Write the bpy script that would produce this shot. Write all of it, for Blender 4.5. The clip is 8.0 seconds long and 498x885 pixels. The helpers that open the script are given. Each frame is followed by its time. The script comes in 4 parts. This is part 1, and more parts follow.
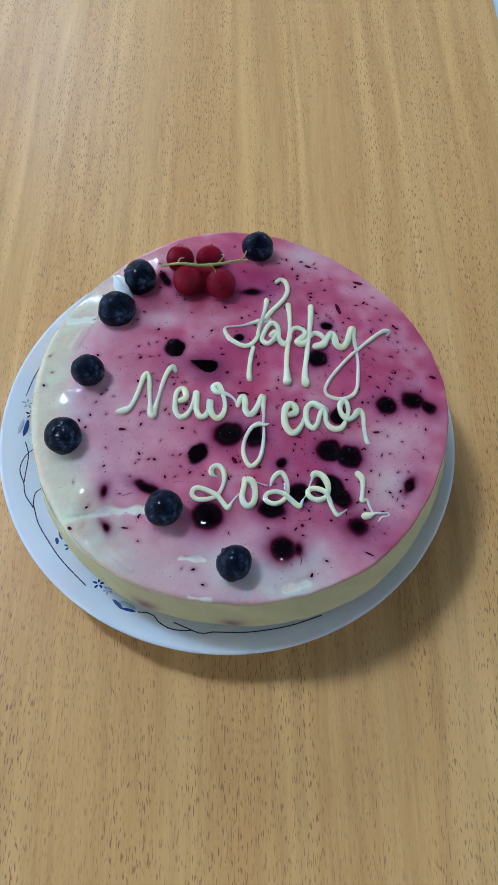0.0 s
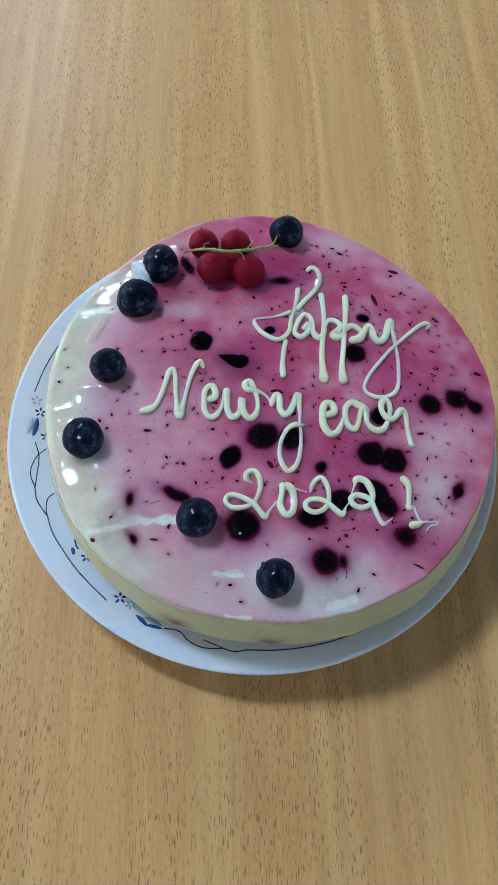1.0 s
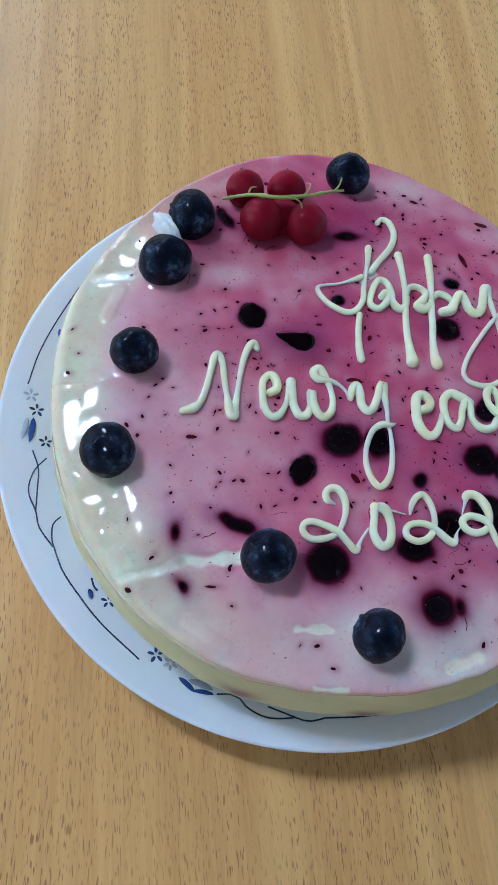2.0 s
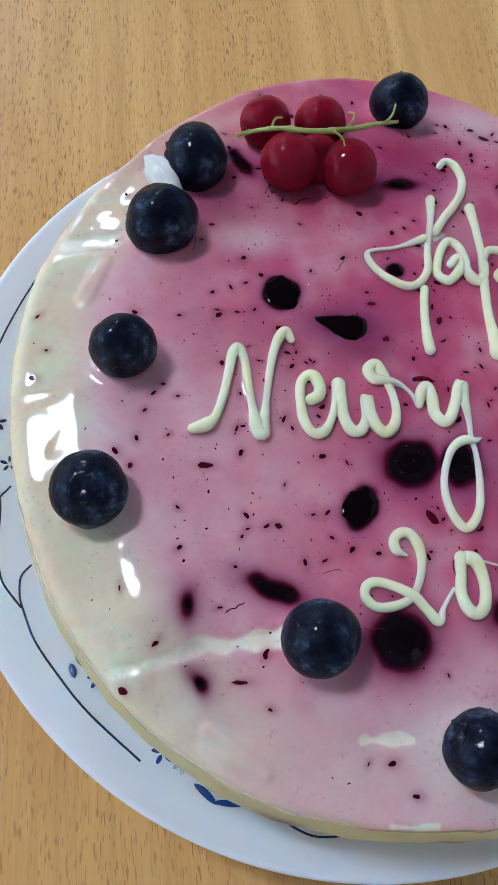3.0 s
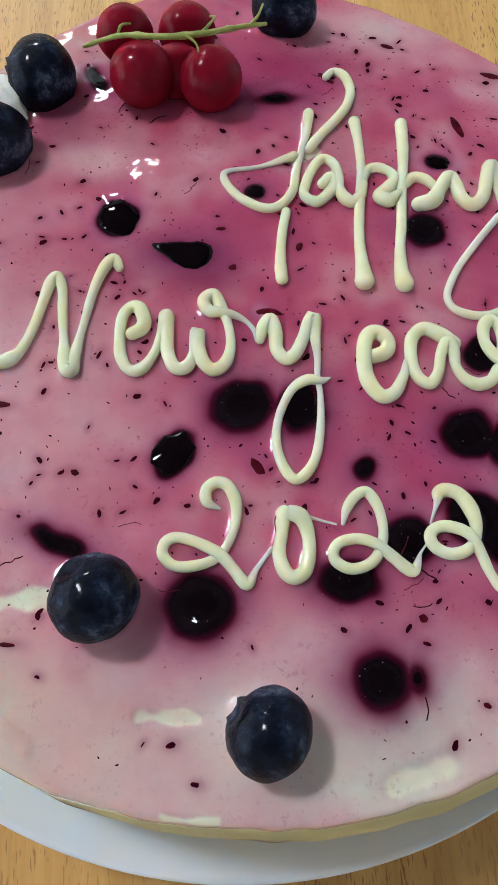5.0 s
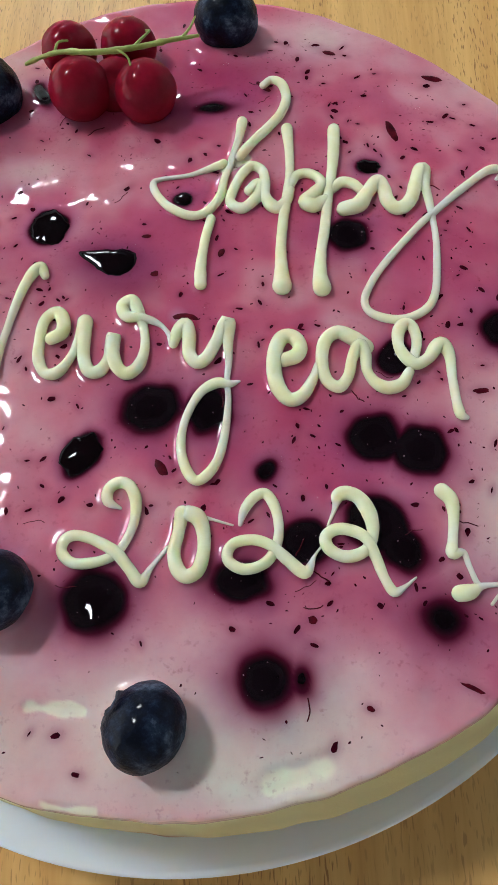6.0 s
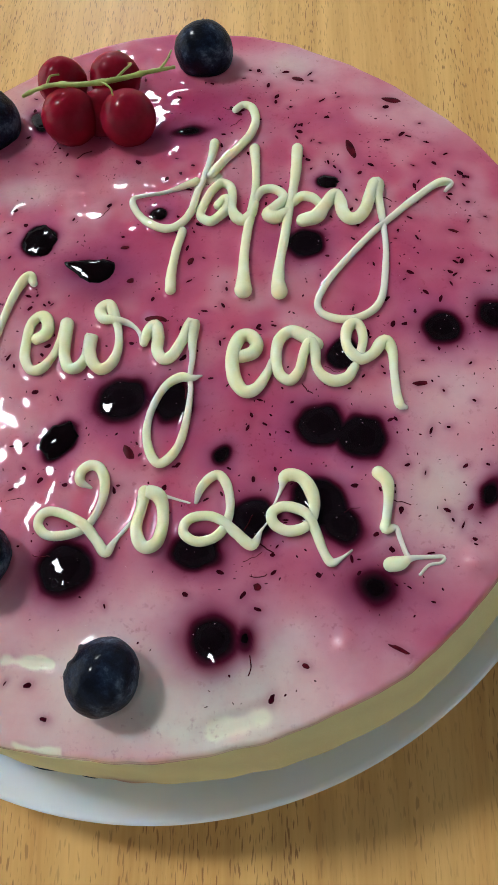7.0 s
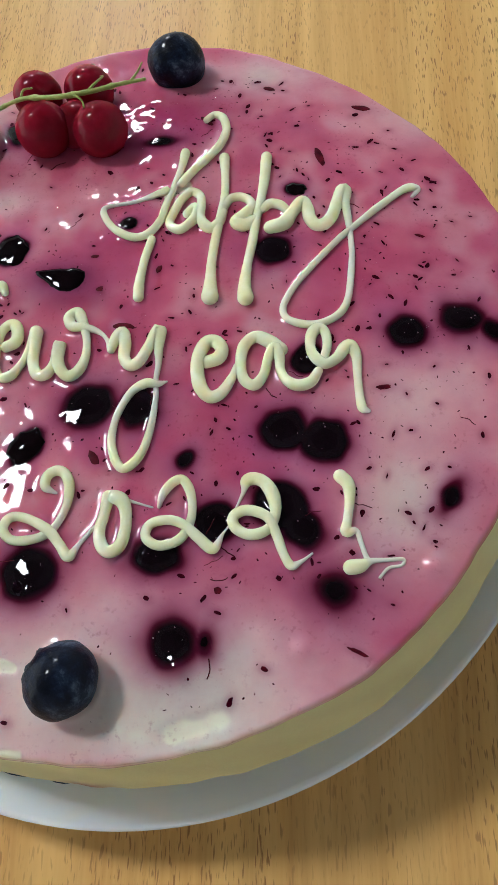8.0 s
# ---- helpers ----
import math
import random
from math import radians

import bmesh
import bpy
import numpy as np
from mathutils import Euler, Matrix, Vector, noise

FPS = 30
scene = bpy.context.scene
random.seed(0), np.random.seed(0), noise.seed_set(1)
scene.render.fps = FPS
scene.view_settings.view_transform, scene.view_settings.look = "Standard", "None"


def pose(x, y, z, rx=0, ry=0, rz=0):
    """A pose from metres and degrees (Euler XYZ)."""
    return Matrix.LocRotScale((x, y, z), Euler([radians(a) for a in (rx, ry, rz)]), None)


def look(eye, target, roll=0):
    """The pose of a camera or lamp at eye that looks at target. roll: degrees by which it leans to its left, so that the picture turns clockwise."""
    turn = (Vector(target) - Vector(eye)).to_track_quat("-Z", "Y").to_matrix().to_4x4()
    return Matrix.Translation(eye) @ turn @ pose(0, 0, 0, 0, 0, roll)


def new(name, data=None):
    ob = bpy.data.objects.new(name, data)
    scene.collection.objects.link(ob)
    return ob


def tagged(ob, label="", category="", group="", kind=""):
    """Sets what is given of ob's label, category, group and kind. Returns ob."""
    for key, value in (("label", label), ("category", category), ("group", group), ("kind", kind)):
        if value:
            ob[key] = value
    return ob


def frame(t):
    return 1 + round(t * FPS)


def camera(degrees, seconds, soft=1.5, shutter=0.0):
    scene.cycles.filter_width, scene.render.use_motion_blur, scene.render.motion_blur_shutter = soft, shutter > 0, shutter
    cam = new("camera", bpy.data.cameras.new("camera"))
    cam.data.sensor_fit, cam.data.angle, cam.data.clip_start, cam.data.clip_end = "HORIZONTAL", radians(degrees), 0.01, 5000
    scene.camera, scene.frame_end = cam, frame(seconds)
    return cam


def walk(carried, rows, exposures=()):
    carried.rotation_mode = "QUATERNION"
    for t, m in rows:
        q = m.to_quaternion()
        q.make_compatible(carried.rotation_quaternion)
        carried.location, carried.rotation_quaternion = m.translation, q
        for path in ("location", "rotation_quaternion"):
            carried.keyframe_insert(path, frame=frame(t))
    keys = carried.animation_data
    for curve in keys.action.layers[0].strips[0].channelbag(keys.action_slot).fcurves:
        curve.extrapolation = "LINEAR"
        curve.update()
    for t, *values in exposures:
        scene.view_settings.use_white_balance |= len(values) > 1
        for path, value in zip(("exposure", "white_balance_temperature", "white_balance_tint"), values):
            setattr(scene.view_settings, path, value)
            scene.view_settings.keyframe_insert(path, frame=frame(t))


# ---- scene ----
from itertools import product

# camera: seconds, eye in metres, turn in degrees
cam = camera(36.5, 8.0)
ROWS = [
    (0.0, 0.00243, -0.16720, 1.07866, 27.545, -1.443, -0.318),
    (0.5, -0.00191, -0.16459, 1.07819, 26.946, -2.484, -0.543),
    (1.0, -0.02047, -0.15055, 1.05861, 26.623, -3.217, -1.190),
    (1.5, -0.03891, -0.13271, 1.03062, 25.862, -4.276, -2.343),
    (2.0, -0.05012, -0.10868, 0.99904, 24.572, -5.662, -3.624),
    (2.2, -0.05464, -0.09694, 0.98648, 23.952, -6.026, -4.154),
    (3.3, -0.04758, -0.06971, 0.94037, 21.901, -5.669, -4.913),
    (3.5, -0.04201, -0.06874, 0.93615, 21.619, -5.449, -4.782),
    (4.0, -0.02683, -0.07201, 0.93461, 21.302, -4.093, -4.081),
    (4.5, -0.01445, -0.07387, 0.93341, 21.356, -2.250, -3.090),
    (5.0, 0.00110, -0.07777, 0.93123, 21.547, 0.029, -2.072),
    (6.3, 0.03660, -0.08180, 0.93347, 22.316, 5.255, 0.600),
    (6.5, 0.04029, -0.08618, 0.93761, 22.485, 5.749, 0.850),
    (7.0, 0.04771, -0.09055, 0.94264, 23.328, 7.229, 1.383),
    (7.5, 0.05656, -0.09079, 0.94026, 23.944, 8.180, 1.587),
    (8.0, 0.05792, -0.09209, 0.94139, 24.270, 8.365, 1.445),
]
EXPOSURE = [(0.0, 0.03, 4900, 8), (2.0, 0.02, 4950, 10), (3.5, 0.13, 5800, 14), (5.0, 0.21, 6200, 11), (8.0, 0.22, 6300, 8)]
walk(cam, [(t, pose(x, y, z, rx, ry, rz)) for t, x, y, z, rx, ry, rz in ROWS], EXPOSURE)

# world: a dim sky outside the closed room
world = bpy.data.worlds.new("world")
scene.world = world
world.use_nodes = True
sky = world.node_tree.nodes.new("ShaderNodeTexSky")
sky.sky_type, sky.sun_disc = "NISHITA", False
world.node_tree.links.new(sky.outputs[0], world.node_tree.nodes["Background"].inputs[0])
world.node_tree.nodes["Background"].inputs[1].default_value = 0.05

PANEL_LIGHT = 76.0
WINDOW_WATTS = 52.0
PANEL_COLOUR = (0.93, 0.97, 1.0)
CEILING_Z = 3.6
PANELS = [(-1.50, 1.00), (-1.15, 3.95)]


# ---------- materials ----------
class Nodes:
    """A short hand for node trees."""

    def __init__(self, name):
        self.m = bpy.data.materials.new(name)
        self.m.use_nodes = True
        self.t = self.m.node_tree
        self.b = self.t.nodes["Principled BSDF"]

    def add(self, kind, **sockets):
        n = self.t.nodes.new(kind)
        for key, value in sockets.items():
            self.put(n, key.replace("_", " "), value)
        return n

    def put(self, n, key, value):
        s = n.inputs[int(key) if key.isdigit() else key]
        if isinstance(value, bpy.types.NodeSocket):
            self.t.links.new(value, s)
        else:
            s.default_value = value

    def bsdf(self, **sockets):
        for key, value in sockets.items():
            self.put(self.b, key.replace("_", " "), value)

    def coords(self, scale, turn=(0, 0, 0)):
        c = self.add("ShaderNodeTexCoord")
        m = self.add("ShaderNodeMapping", Vector=c.outputs["Object"], Scale=scale, Rotation=turn)
        return m.outputs[0]

    def noise(self, vector, scale, detail=3.0, rough=0.5):
        return self.add("ShaderNodeTexNoise", Vector=vector, Scale=scale, Detail=detail, Roughness=rough).outputs["Fac"]

    def ramp(self, fac, *stops):
        n = self.add("ShaderNodeValToRGB", Fac=fac)
        e = n.color_ramp.elements
        while len(e) < len(stops):
            e.new(0.5)
        for slot, (at, c) in zip(e, stops):
            slot.position, slot.color = at, ((*c, 1) if isinstance(c, tuple) else (c, c, c, 1))
        return n.outputs[0]

    def mix(self, fac, a, b, way="MIX"):
        n = self.t.nodes.new("ShaderNodeMix")
        n.data_type, n.blend_type = "RGBA", way
        for i, v in ((0, fac), (6, a), (7, b)):
            if isinstance(v, bpy.types.NodeSocket):
                self.t.links.new(v, n.inputs[i])
            else:
                n.inputs[i].default_value = (*v, 1) if isinstance(v, tuple) else v
        return n.outputs[2]

    def bump(self, height, strength, distance):
        self.bsdf(Normal=self.add("ShaderNodeBump", Height=height, Strength=strength, Distance=distance).outputs[0])


def wood_material():
    n = Nodes("beech_laminate")
    warp = n.noise(n.coords((9, 1.6, 1)), 1.0, 2)
    c = n.add("ShaderNodeTexCoord").outputs["Object"]
    bend = n.add("ShaderNodeCombineXYZ", X=n.ramp(warp, (0, 0.0), (1, 0.035)))
    moved = n.add("ShaderNodeVectorMath", **{"0": c, "1": bend.outputs[0]}).outputs[0]

    def stretched(x, y):
        return n.add("ShaderNodeMapping", Vector=moved, Scale=(x, y, 1), Rotation=(0, 0, radians(2))).outputs[0]

    broad = n.noise(stretched(26, 1.2), 1.0, 2)
    streak = n.noise(stretched(170, 5), 1.0, 3, 0.6)
    fine = n.noise(stretched(900, 40), 1.0, 2)
    pores = n.noise(stretched(2100, 270), 1.0, 1.0, 0.4)
    where = n.noise(stretched(60, 6), 1.0, 2)
    col = n.ramp(broad, (0.28, (0.575, 0.305, 0.096)), (0.42, (0.80, 0.478, 0.162)), (0.52, (0.66, 0.352, 0.110)), (0.62, (0.83, 0.512, 0.186)), (0.74, (0.635, 0.337, 0.106)))
    col = n.mix(n.ramp(streak, (0.38, 0.0), (0.68, 0.8)), col, (0.60, 0.325, 0.105))
    col = n.mix(n.ramp(fine, (0.35, 0.0), (0.8, 0.5)), col, (0.81, 0.50, 0.190))
    dash = n.ramp(pores, (0.60, 0.0), (0.68, 0.9))
    dash = n.mix(1.0, dash, n.ramp(where, (0.34, 0.22), (0.6, 1.0)), "MULTIPLY")
    col = n.mix(dash, col, (0.33, 0.155, 0.055))
    n.bsdf(Base_Color=col, Roughness=n.ramp(fine, (0.2, 0.30), (0.8, 0.42)), Specular_IOR_Level=0.15)
    n.bump(n.mix(0.5, dash, streak), 0.05, 0.0002)
    return n.m


def attribute_material(name, rough, coat, subsurface, reach, grain):
    """A surface whose colour follows the dye that has soaked into it."""
    n = Nodes(name)
    a = n.add("ShaderNodeAttribute")
    a.attribute_name = "dye"
    cloud = n.noise(n.coords((1, 1, 1)), 190.0, 5, 0.65)
    haze = n.noise(n.coords((1, 1, 1)), 75.0, 3, 0.55)
    fleck = n.noise(n.coords((1, 1, 1)), 950.0, 2, 0.55)
    patch = n.noise(n.coords((1, 1, 1)), 110.0, 2, 0.5)
    col = n.mix(grain, a.outputs["Color"], n.ramp(cloud, (0.3, (0.88, 0.70, 0.78)), (0.7, (1.0, 1.0, 1.0))), "MULTIPLY")
    if coat:
        col = n.mix(n.ramp(haze, (0.50, 0.0), (0.75, 0.7)), col, (1.06, 1.30, 1.26), "MULTIPLY")
    tint = n.mix(0.7, col, (0.42, 0.10, 0.20), "MULTIPLY") if coat else col
    speck = n.mix(1.0, n.ramp(fleck, (0.58, 0.0), (0.76, 0.5)), n.ramp(patch, (0.42, 0.0), (0.62, 1.0)), "MULTIPLY")
    col = n.mix(speck, col, tint) if coat else col
    n.bsdf(Base_Color=col, Roughness=rough, Specular_IOR_Level=0.0 if coat else 0.3, Coat_Weight=coat, Coat_Roughness=0.02, Coat_IOR=1.37, Subsurface_Weight=subsurface,
           Subsurface_Radius=(1.0, 0.5, 0.4), Subsurface_Scale=reach)
    if coat:
        n.bump(n.noise(n.coords((1, 1, 1)), 420.0, 2), 0.05, 0.0006)
    else:
        n.bump(n.noise(n.coords((1, 1, 1)), 900.0, 4, 0.7), 0.25, 0.0006)
    return n.m


def blueberry_material():
    n = Nodes("blueberry_skin")
    c = n.coords((1, 1, 1))
    bloom = n.noise(c, 190.0, 6, 0.68)
    dust = n.noise(c, 1800.0, 3, 0.7)
    col = n.ramp(bloom, (0.38, (0.001, 0.002, 0.006)), (0.48, (0.004, 0.007, 0.018)), (0.56, (0.016, 0.025, 0.048)), (0.68, (0.10, 0.135, 0.185)))
    col = n.mix(n.ramp(dust, (0.55, 0.0), (0.8, 0.4)), col, (0.016, 0.022, 0.036))
    n.bsdf(Base_Color=col, Roughness=n.ramp(bloom, (0.3, 0.4), (0.75, 0.65)), Specular_IOR_Level=0.05, Coat_Weight=n.ramp(bloom, (0.42, 0.34), (0.60, 0.10)), Coat_Roughness=0.11, Coat_IOR=1.4)
    n.bump(n.noise(c, 520.0, 4, 0.6), 0.55, 0.0009)
    return n.m


def simple_material(name, dark, light, scale, rough, bump=0.1, depth=0.0004, coat=0.0, subsurface=0.0, reach=0.002,
                    transmission=0.0, ior=1.45, shine=0.5, film=0.03):
    n = Nodes(name)
    c = n.coords((1, 1, 1))
    big, small = n.noise(c, scale, 4, 0.6), n.noise(c, scale * 7, 2)
    col = n.mix(n.ramp(small, (0.35, 0.0), (0.75, 0.3)), n.ramp(big, (0.3, dark), (0.7, light)), dark)
    n.bsdf(Base_Color=col, Roughness=rough, Specular_IOR_Level=0.0 if coat else shine, Coat_Weight=coat, Coat_Roughness=film, Coat_IOR=1.38, Subsurface_Weight=subsurface,
           Subsurface_Radius=(1.0, 0.7, 0.5),           Subsurface_Scale=reach, Transmission_Weight=transmission, IOR=ior)
    if bump:
        n.bump(big, bump, depth)
    return n.m


def icing_material():
    """Cream icing: yellowish where the bead is thick, milky and see-through where it is thin."""
    n = Nodes("cream_icing")
    c = n.coords((1, 1, 1))
    big, small = n.noise(c, 240.0, 4, 0.6), n.noise(c, 1700.0, 2)
    thick = n.add("ShaderNodeAttribute")
    thick.attribute_name = "thick"
    col = n.ramp(big, (0.3, (0.84, 0.80, 0.43)), (0.7, (0.92, 0.90, 0.64)))
    col = n.mix(n.ramp(thick.outputs["Fac"], (0.1, 0.6), (0.7, 0.0)), col, (0.76, 0.66, 0.66))
    n.bsdf(Base_Color=col, Roughness=0.3, Specular_IOR_Level=0.0, Coat_Weight=0.8, Coat_Roughness=0.03, Coat_IOR=1.38, Subsurface_Weight=0.45,
           Subsurface_Radius=(1.0, 0.7, 0.5), Subsurface_Scale=0.0025)
    n.bump(n.mix(0.3, big, small), 0.12, 0.0004)
    return n.m


def glow_material(name, colour, strength):
    n = Nodes(name)
    n.bsdf(Base_Color=(0.9, 0.9, 0.9, 1), Emission_Color=(*colour, 1), Emission_Strength=strength)
    return n.m


WOOD = wood_material()
GLAZE = attribute_material("blueberry_glaze", 0.3, 1.0, 0.5, 0.003, 0.5)
CHEESE = attribute_material("cheesecake", 0.55, 0.0, 0.2, 0.003, 0.25)
BLUEBERRY = blueberry_material()
CROWN = simple_material("berry_crown", (0.003, 0.004, 0.006), (0.022, 0.027, 0.038), 600, 0.6)
CURRANT = simple_material("currant_skin", (0.16, 0.003, 0.011), (0.25, 0.007, 0.022), 180, 0.3, 0.05, 0.0004, 0.45, 0.9, 0.008, film=0.1)
CURRANT_TIP = simple_material("dry_tip", (0.05, 0.012, 0.008), (0.14, 0.05, 0.03), 900, 0.7)
STEM = simple_material("currant_stem", (0.24, 0.27, 0.05), (0.46, 0.47, 0.13), 250, 0.45, 0.2, 0.0003)
ICING = icing_material()
CREAM = simple_material("whipped_cream", (0.72, 0.72, 0.66), (0.86, 0.86, 0.80), 300, 0.35, 0.3, 0.0006, 0.3, 0.3, 0.002)
DEEP = simple_material("dark_fruit_under_jelly", (0.002, 0.0006, 0.0012), (0.005, 0.001, 0.003), 300, 0.3, 0.0, 0.0005, 0.6)
FRUIT = simple_material("dark_fruit", (0.0015, 0.0005, 0.001), (0.005, 0.001, 0.002), 300, 0.12, 0.25, 0.0006, 0.55)
SKIN = simple_material("fruit_skin_flake", (0.03, 0.002, 0.006), (0.13, 0.005, 0.014), 500, 0.4, 0.0, 0.0003, shine=0.05)
SEED = simple_material("seed_flake", (0.012, 0.001, 0.004), (0.07, 0.003, 0.012), 700, 0.5, 0.0, 0.0003, shine=0.0)
BUBBLE = simple_material("clear_jelly", (0.96, 0.84, 0.87), (0.99, 0.90, 0.92), 300, 0.03, 0.0, 0.0003, 0.0, 0.0, 0.002, 1.0, 1.33)
FOAM = simple_material("pale_foam", (0.14, 0.07, 0.09), (0.34, 0.22, 0.26), 900, 0.3, 0.0)
OPAL = simple_material("opal_glass", (0.755, 0.84, 0.925), (0.785, 0.865, 0.94), 30, 0.12, 0.0, 0.0003, 0.4, 0.6, 0.012)
BLUE = simple_material("blue_enamel", (0.012, 0.045, 0.20), (0.02, 0.07, 0.28), 400, 0.25, 0.0)
NAVY = simple_material("navy_enamel", (0.012, 0.03, 0.08), (0.02, 0.045, 0.11), 400, 0.25, 0.0)
PALE = simple_material("pale_blue_enamel", (0.36, 0.42, 0.52), (0.44, 0.50, 0.60), 900, 0.25, 0.0)
CEIL = simple_material("grey_ceiling_board", (0.15, 0.15, 0.15), (0.18, 0.18, 0.18), 3, 0.9, 0.1, 0.002)
PLASTER = simple_material("white_plaster", (0.80, 0.80, 0.79), (0.85, 0.85, 0.84), 3, 0.8, 0.1, 0.002)
TILE = simple_material("pale_blue_floor", (0.55, 0.66, 0.74), (0.60, 0.70, 0.78), 2, 0.35, 0.02, 0.001)
STEEL = simple_material("grey_steel", (0.30, 0.31, 0.32), (0.36, 0.37, 0.38), 40, 0.4)
FRAME = simple_material("white_metal", (0.75, 0.75, 0.75), (0.80, 0.80, 0.80), 20, 0.4)
GLASS = simple_material("window_glass", (0.95, 0.97, 0.97), (0.98, 0.99, 0.99), 5, 0.0, 0.0, 0.0003, 0.0, 0.0, 0.002, 1.0, 1.45)
GLOW = glow_material("lamp_diffuser", PANEL_COLOUR, PANEL_LIGHT)


# ---------- building helpers ----------
def link(name, verts, faces, material, parent=None, label="", smooth=True):
    me = bpy.data.meshes.new(name)
    me.from_pydata([tuple(v) for v in verts], [], [tuple(f) for f in faces])
    me.materials.append(material)
    me.validate()
    bm = bmesh.new()
    bm.from_mesh(me)
    bmesh.ops.recalc_face_normals(bm, faces=bm.faces)
    bm.to_mesh(me)
    bm.free()
    if smooth:
        me.shade_smooth()
    ob = new(name, me)
    if parent:
        ob.parent = parent
    return tagged(ob, label)


def part(name, bm, material, parent=None, label="", smooth=True):
    bmesh.ops.recalc_face_normals(bm, faces=bm.faces)
    me = bpy.data.meshes.new(name)
    bm.to_mesh(me)
    bm.free()
    me.materials.append(material)
    if smooth:
        me.shade_smooth()
    ob = new(name, me)
    if parent:
        ob.parent = parent
    return tagged(ob, label)


def box(name, lo, hi, material, parent=None, label="", bevel=0.0):
    bm = bmesh.new()
    bmesh.ops.create_cube(bm, size=1)
    for v in bm.verts:
        v.co = [l + (h - l) * (c + 0.5) for l, h, c in zip(lo, hi, v.co)]
    if bevel:
        bmesh.ops.bevel(bm, geom=bm.edges[:], offset=bevel, segments=3, affect="EDGES", profile=0.5)
    return part(name, bm, material, parent, label, False)


def lathe(profile, n):
    """Verts and faces of a profile of (radius, z) turned round the z axis."""
    verts, faces, rings = [], [], []
    for r, z in profile:
        if r < 1e-6:
            rings.append([len(verts)] * n)
            verts.append((0, 0, z))
        else:
            rings.append(list(range(len(verts), len(verts) + n)))
            verts += [(r * math.cos(2 * math.pi * k / n), r * math.sin(2 * math.pi * k / n), z) for k in range(n)]
    for a, b in zip(rings, rings[1:]):
        for k in range(n):
            j = (k + 1) % n
            face = list(dict.fromkeys((a[k], a[j], b[j], b[k])))
            if len(face) > 2:
                faces.append(face)
    return verts, faces


def spline(points, step):
    """Catmull-Rom samples through points of any dimension, about step apart."""
    p = np.array(points, float)
    p = np.vstack([2 * p[0] - p[1], p, 2 * p[-1] - p[-2]])
    out = []
    for a, b, c, d in zip(p, p[1:], p[2:], p[3:]):
        n = max(2, int(np.linalg.norm((c - b)[:2]) / step))
        for s in np.arange(n) / n:
            out.append(0.5 * (2 * b + (c - a) * s + (2 * a - 5 * b + 4 * c - d) * s * s + (3 * b - a - 3 * c + d) * s ** 3))
    return np.array(out + [p[-2]])


def tube(path, radii, sides=12, flat=1.0):
    """A rounded bead along path, closed with domes at both ends."""
    path, radii = np.array(path, float), np.array(radii, float)
    way = np.gradient(path, axis=0)
    way /= np.maximum(np.linalg.norm(way, axis=1, keepdims=True), 1e-12)
    caps = [math.sin(a) for a in (0.25, 0.7, 1.15)]
    rings = [(path[0] - way[0] * radii[0] * math.cos(a), way[0], radii[0] * s) for a, s in zip((0.25, 0.7, 1.15), caps)]
    rings += list(zip(path, way, radii))
    rings += [(path[-1] + way[-1] * radii[-1] * math.cos(a), way[-1], radii[-1] * s) for a, s in zip((1.15, 0.7, 0.25), caps[::-1])]
    verts, faces = [], []
    for c, w, r in rings:
        side = np.cross(w, (0, 0, 1))
        side /= max(np.linalg.norm(side), 1e-9)
        up = np.cross(side, w)
        for k in range(sides):
            a = 2 * math.pi * k / sides
            verts.append(c + r * (math.cos(a) * side + flat * math.sin(a) * up))
    for i in range(len(rings) - 1):
        for k in range(sides):
            j = (k + 1) % sides
            faces.append((i * sides + k, i * sides + j, (i + 1) * sides + j, (i + 1) * sides + k))
    faces.append(tuple(range(sides)))
    faces.append(tuple((len(rings) - 1) * sides + k for k in reversed(range(sides))))
    return verts, faces


def joined(pieces):
    verts, faces = [], []
    for v, f in pieces:
        n = len(verts)
        verts += list(v)
        faces += [tuple(i + n for i in q) for q in f]
    return verts, faces


def ball(n=24, m=16):
    """A unit ball: verts and faces."""
    return lathe([(math.sin(math.pi * i / m), -math.cos(math.pi * i / m)) for i in range(m + 1)], n)


def smooth01(a, b, x):
    s = np.clip((x - a) / (b - a), 0, 1)
    return s * s * (3 - 2 * s)


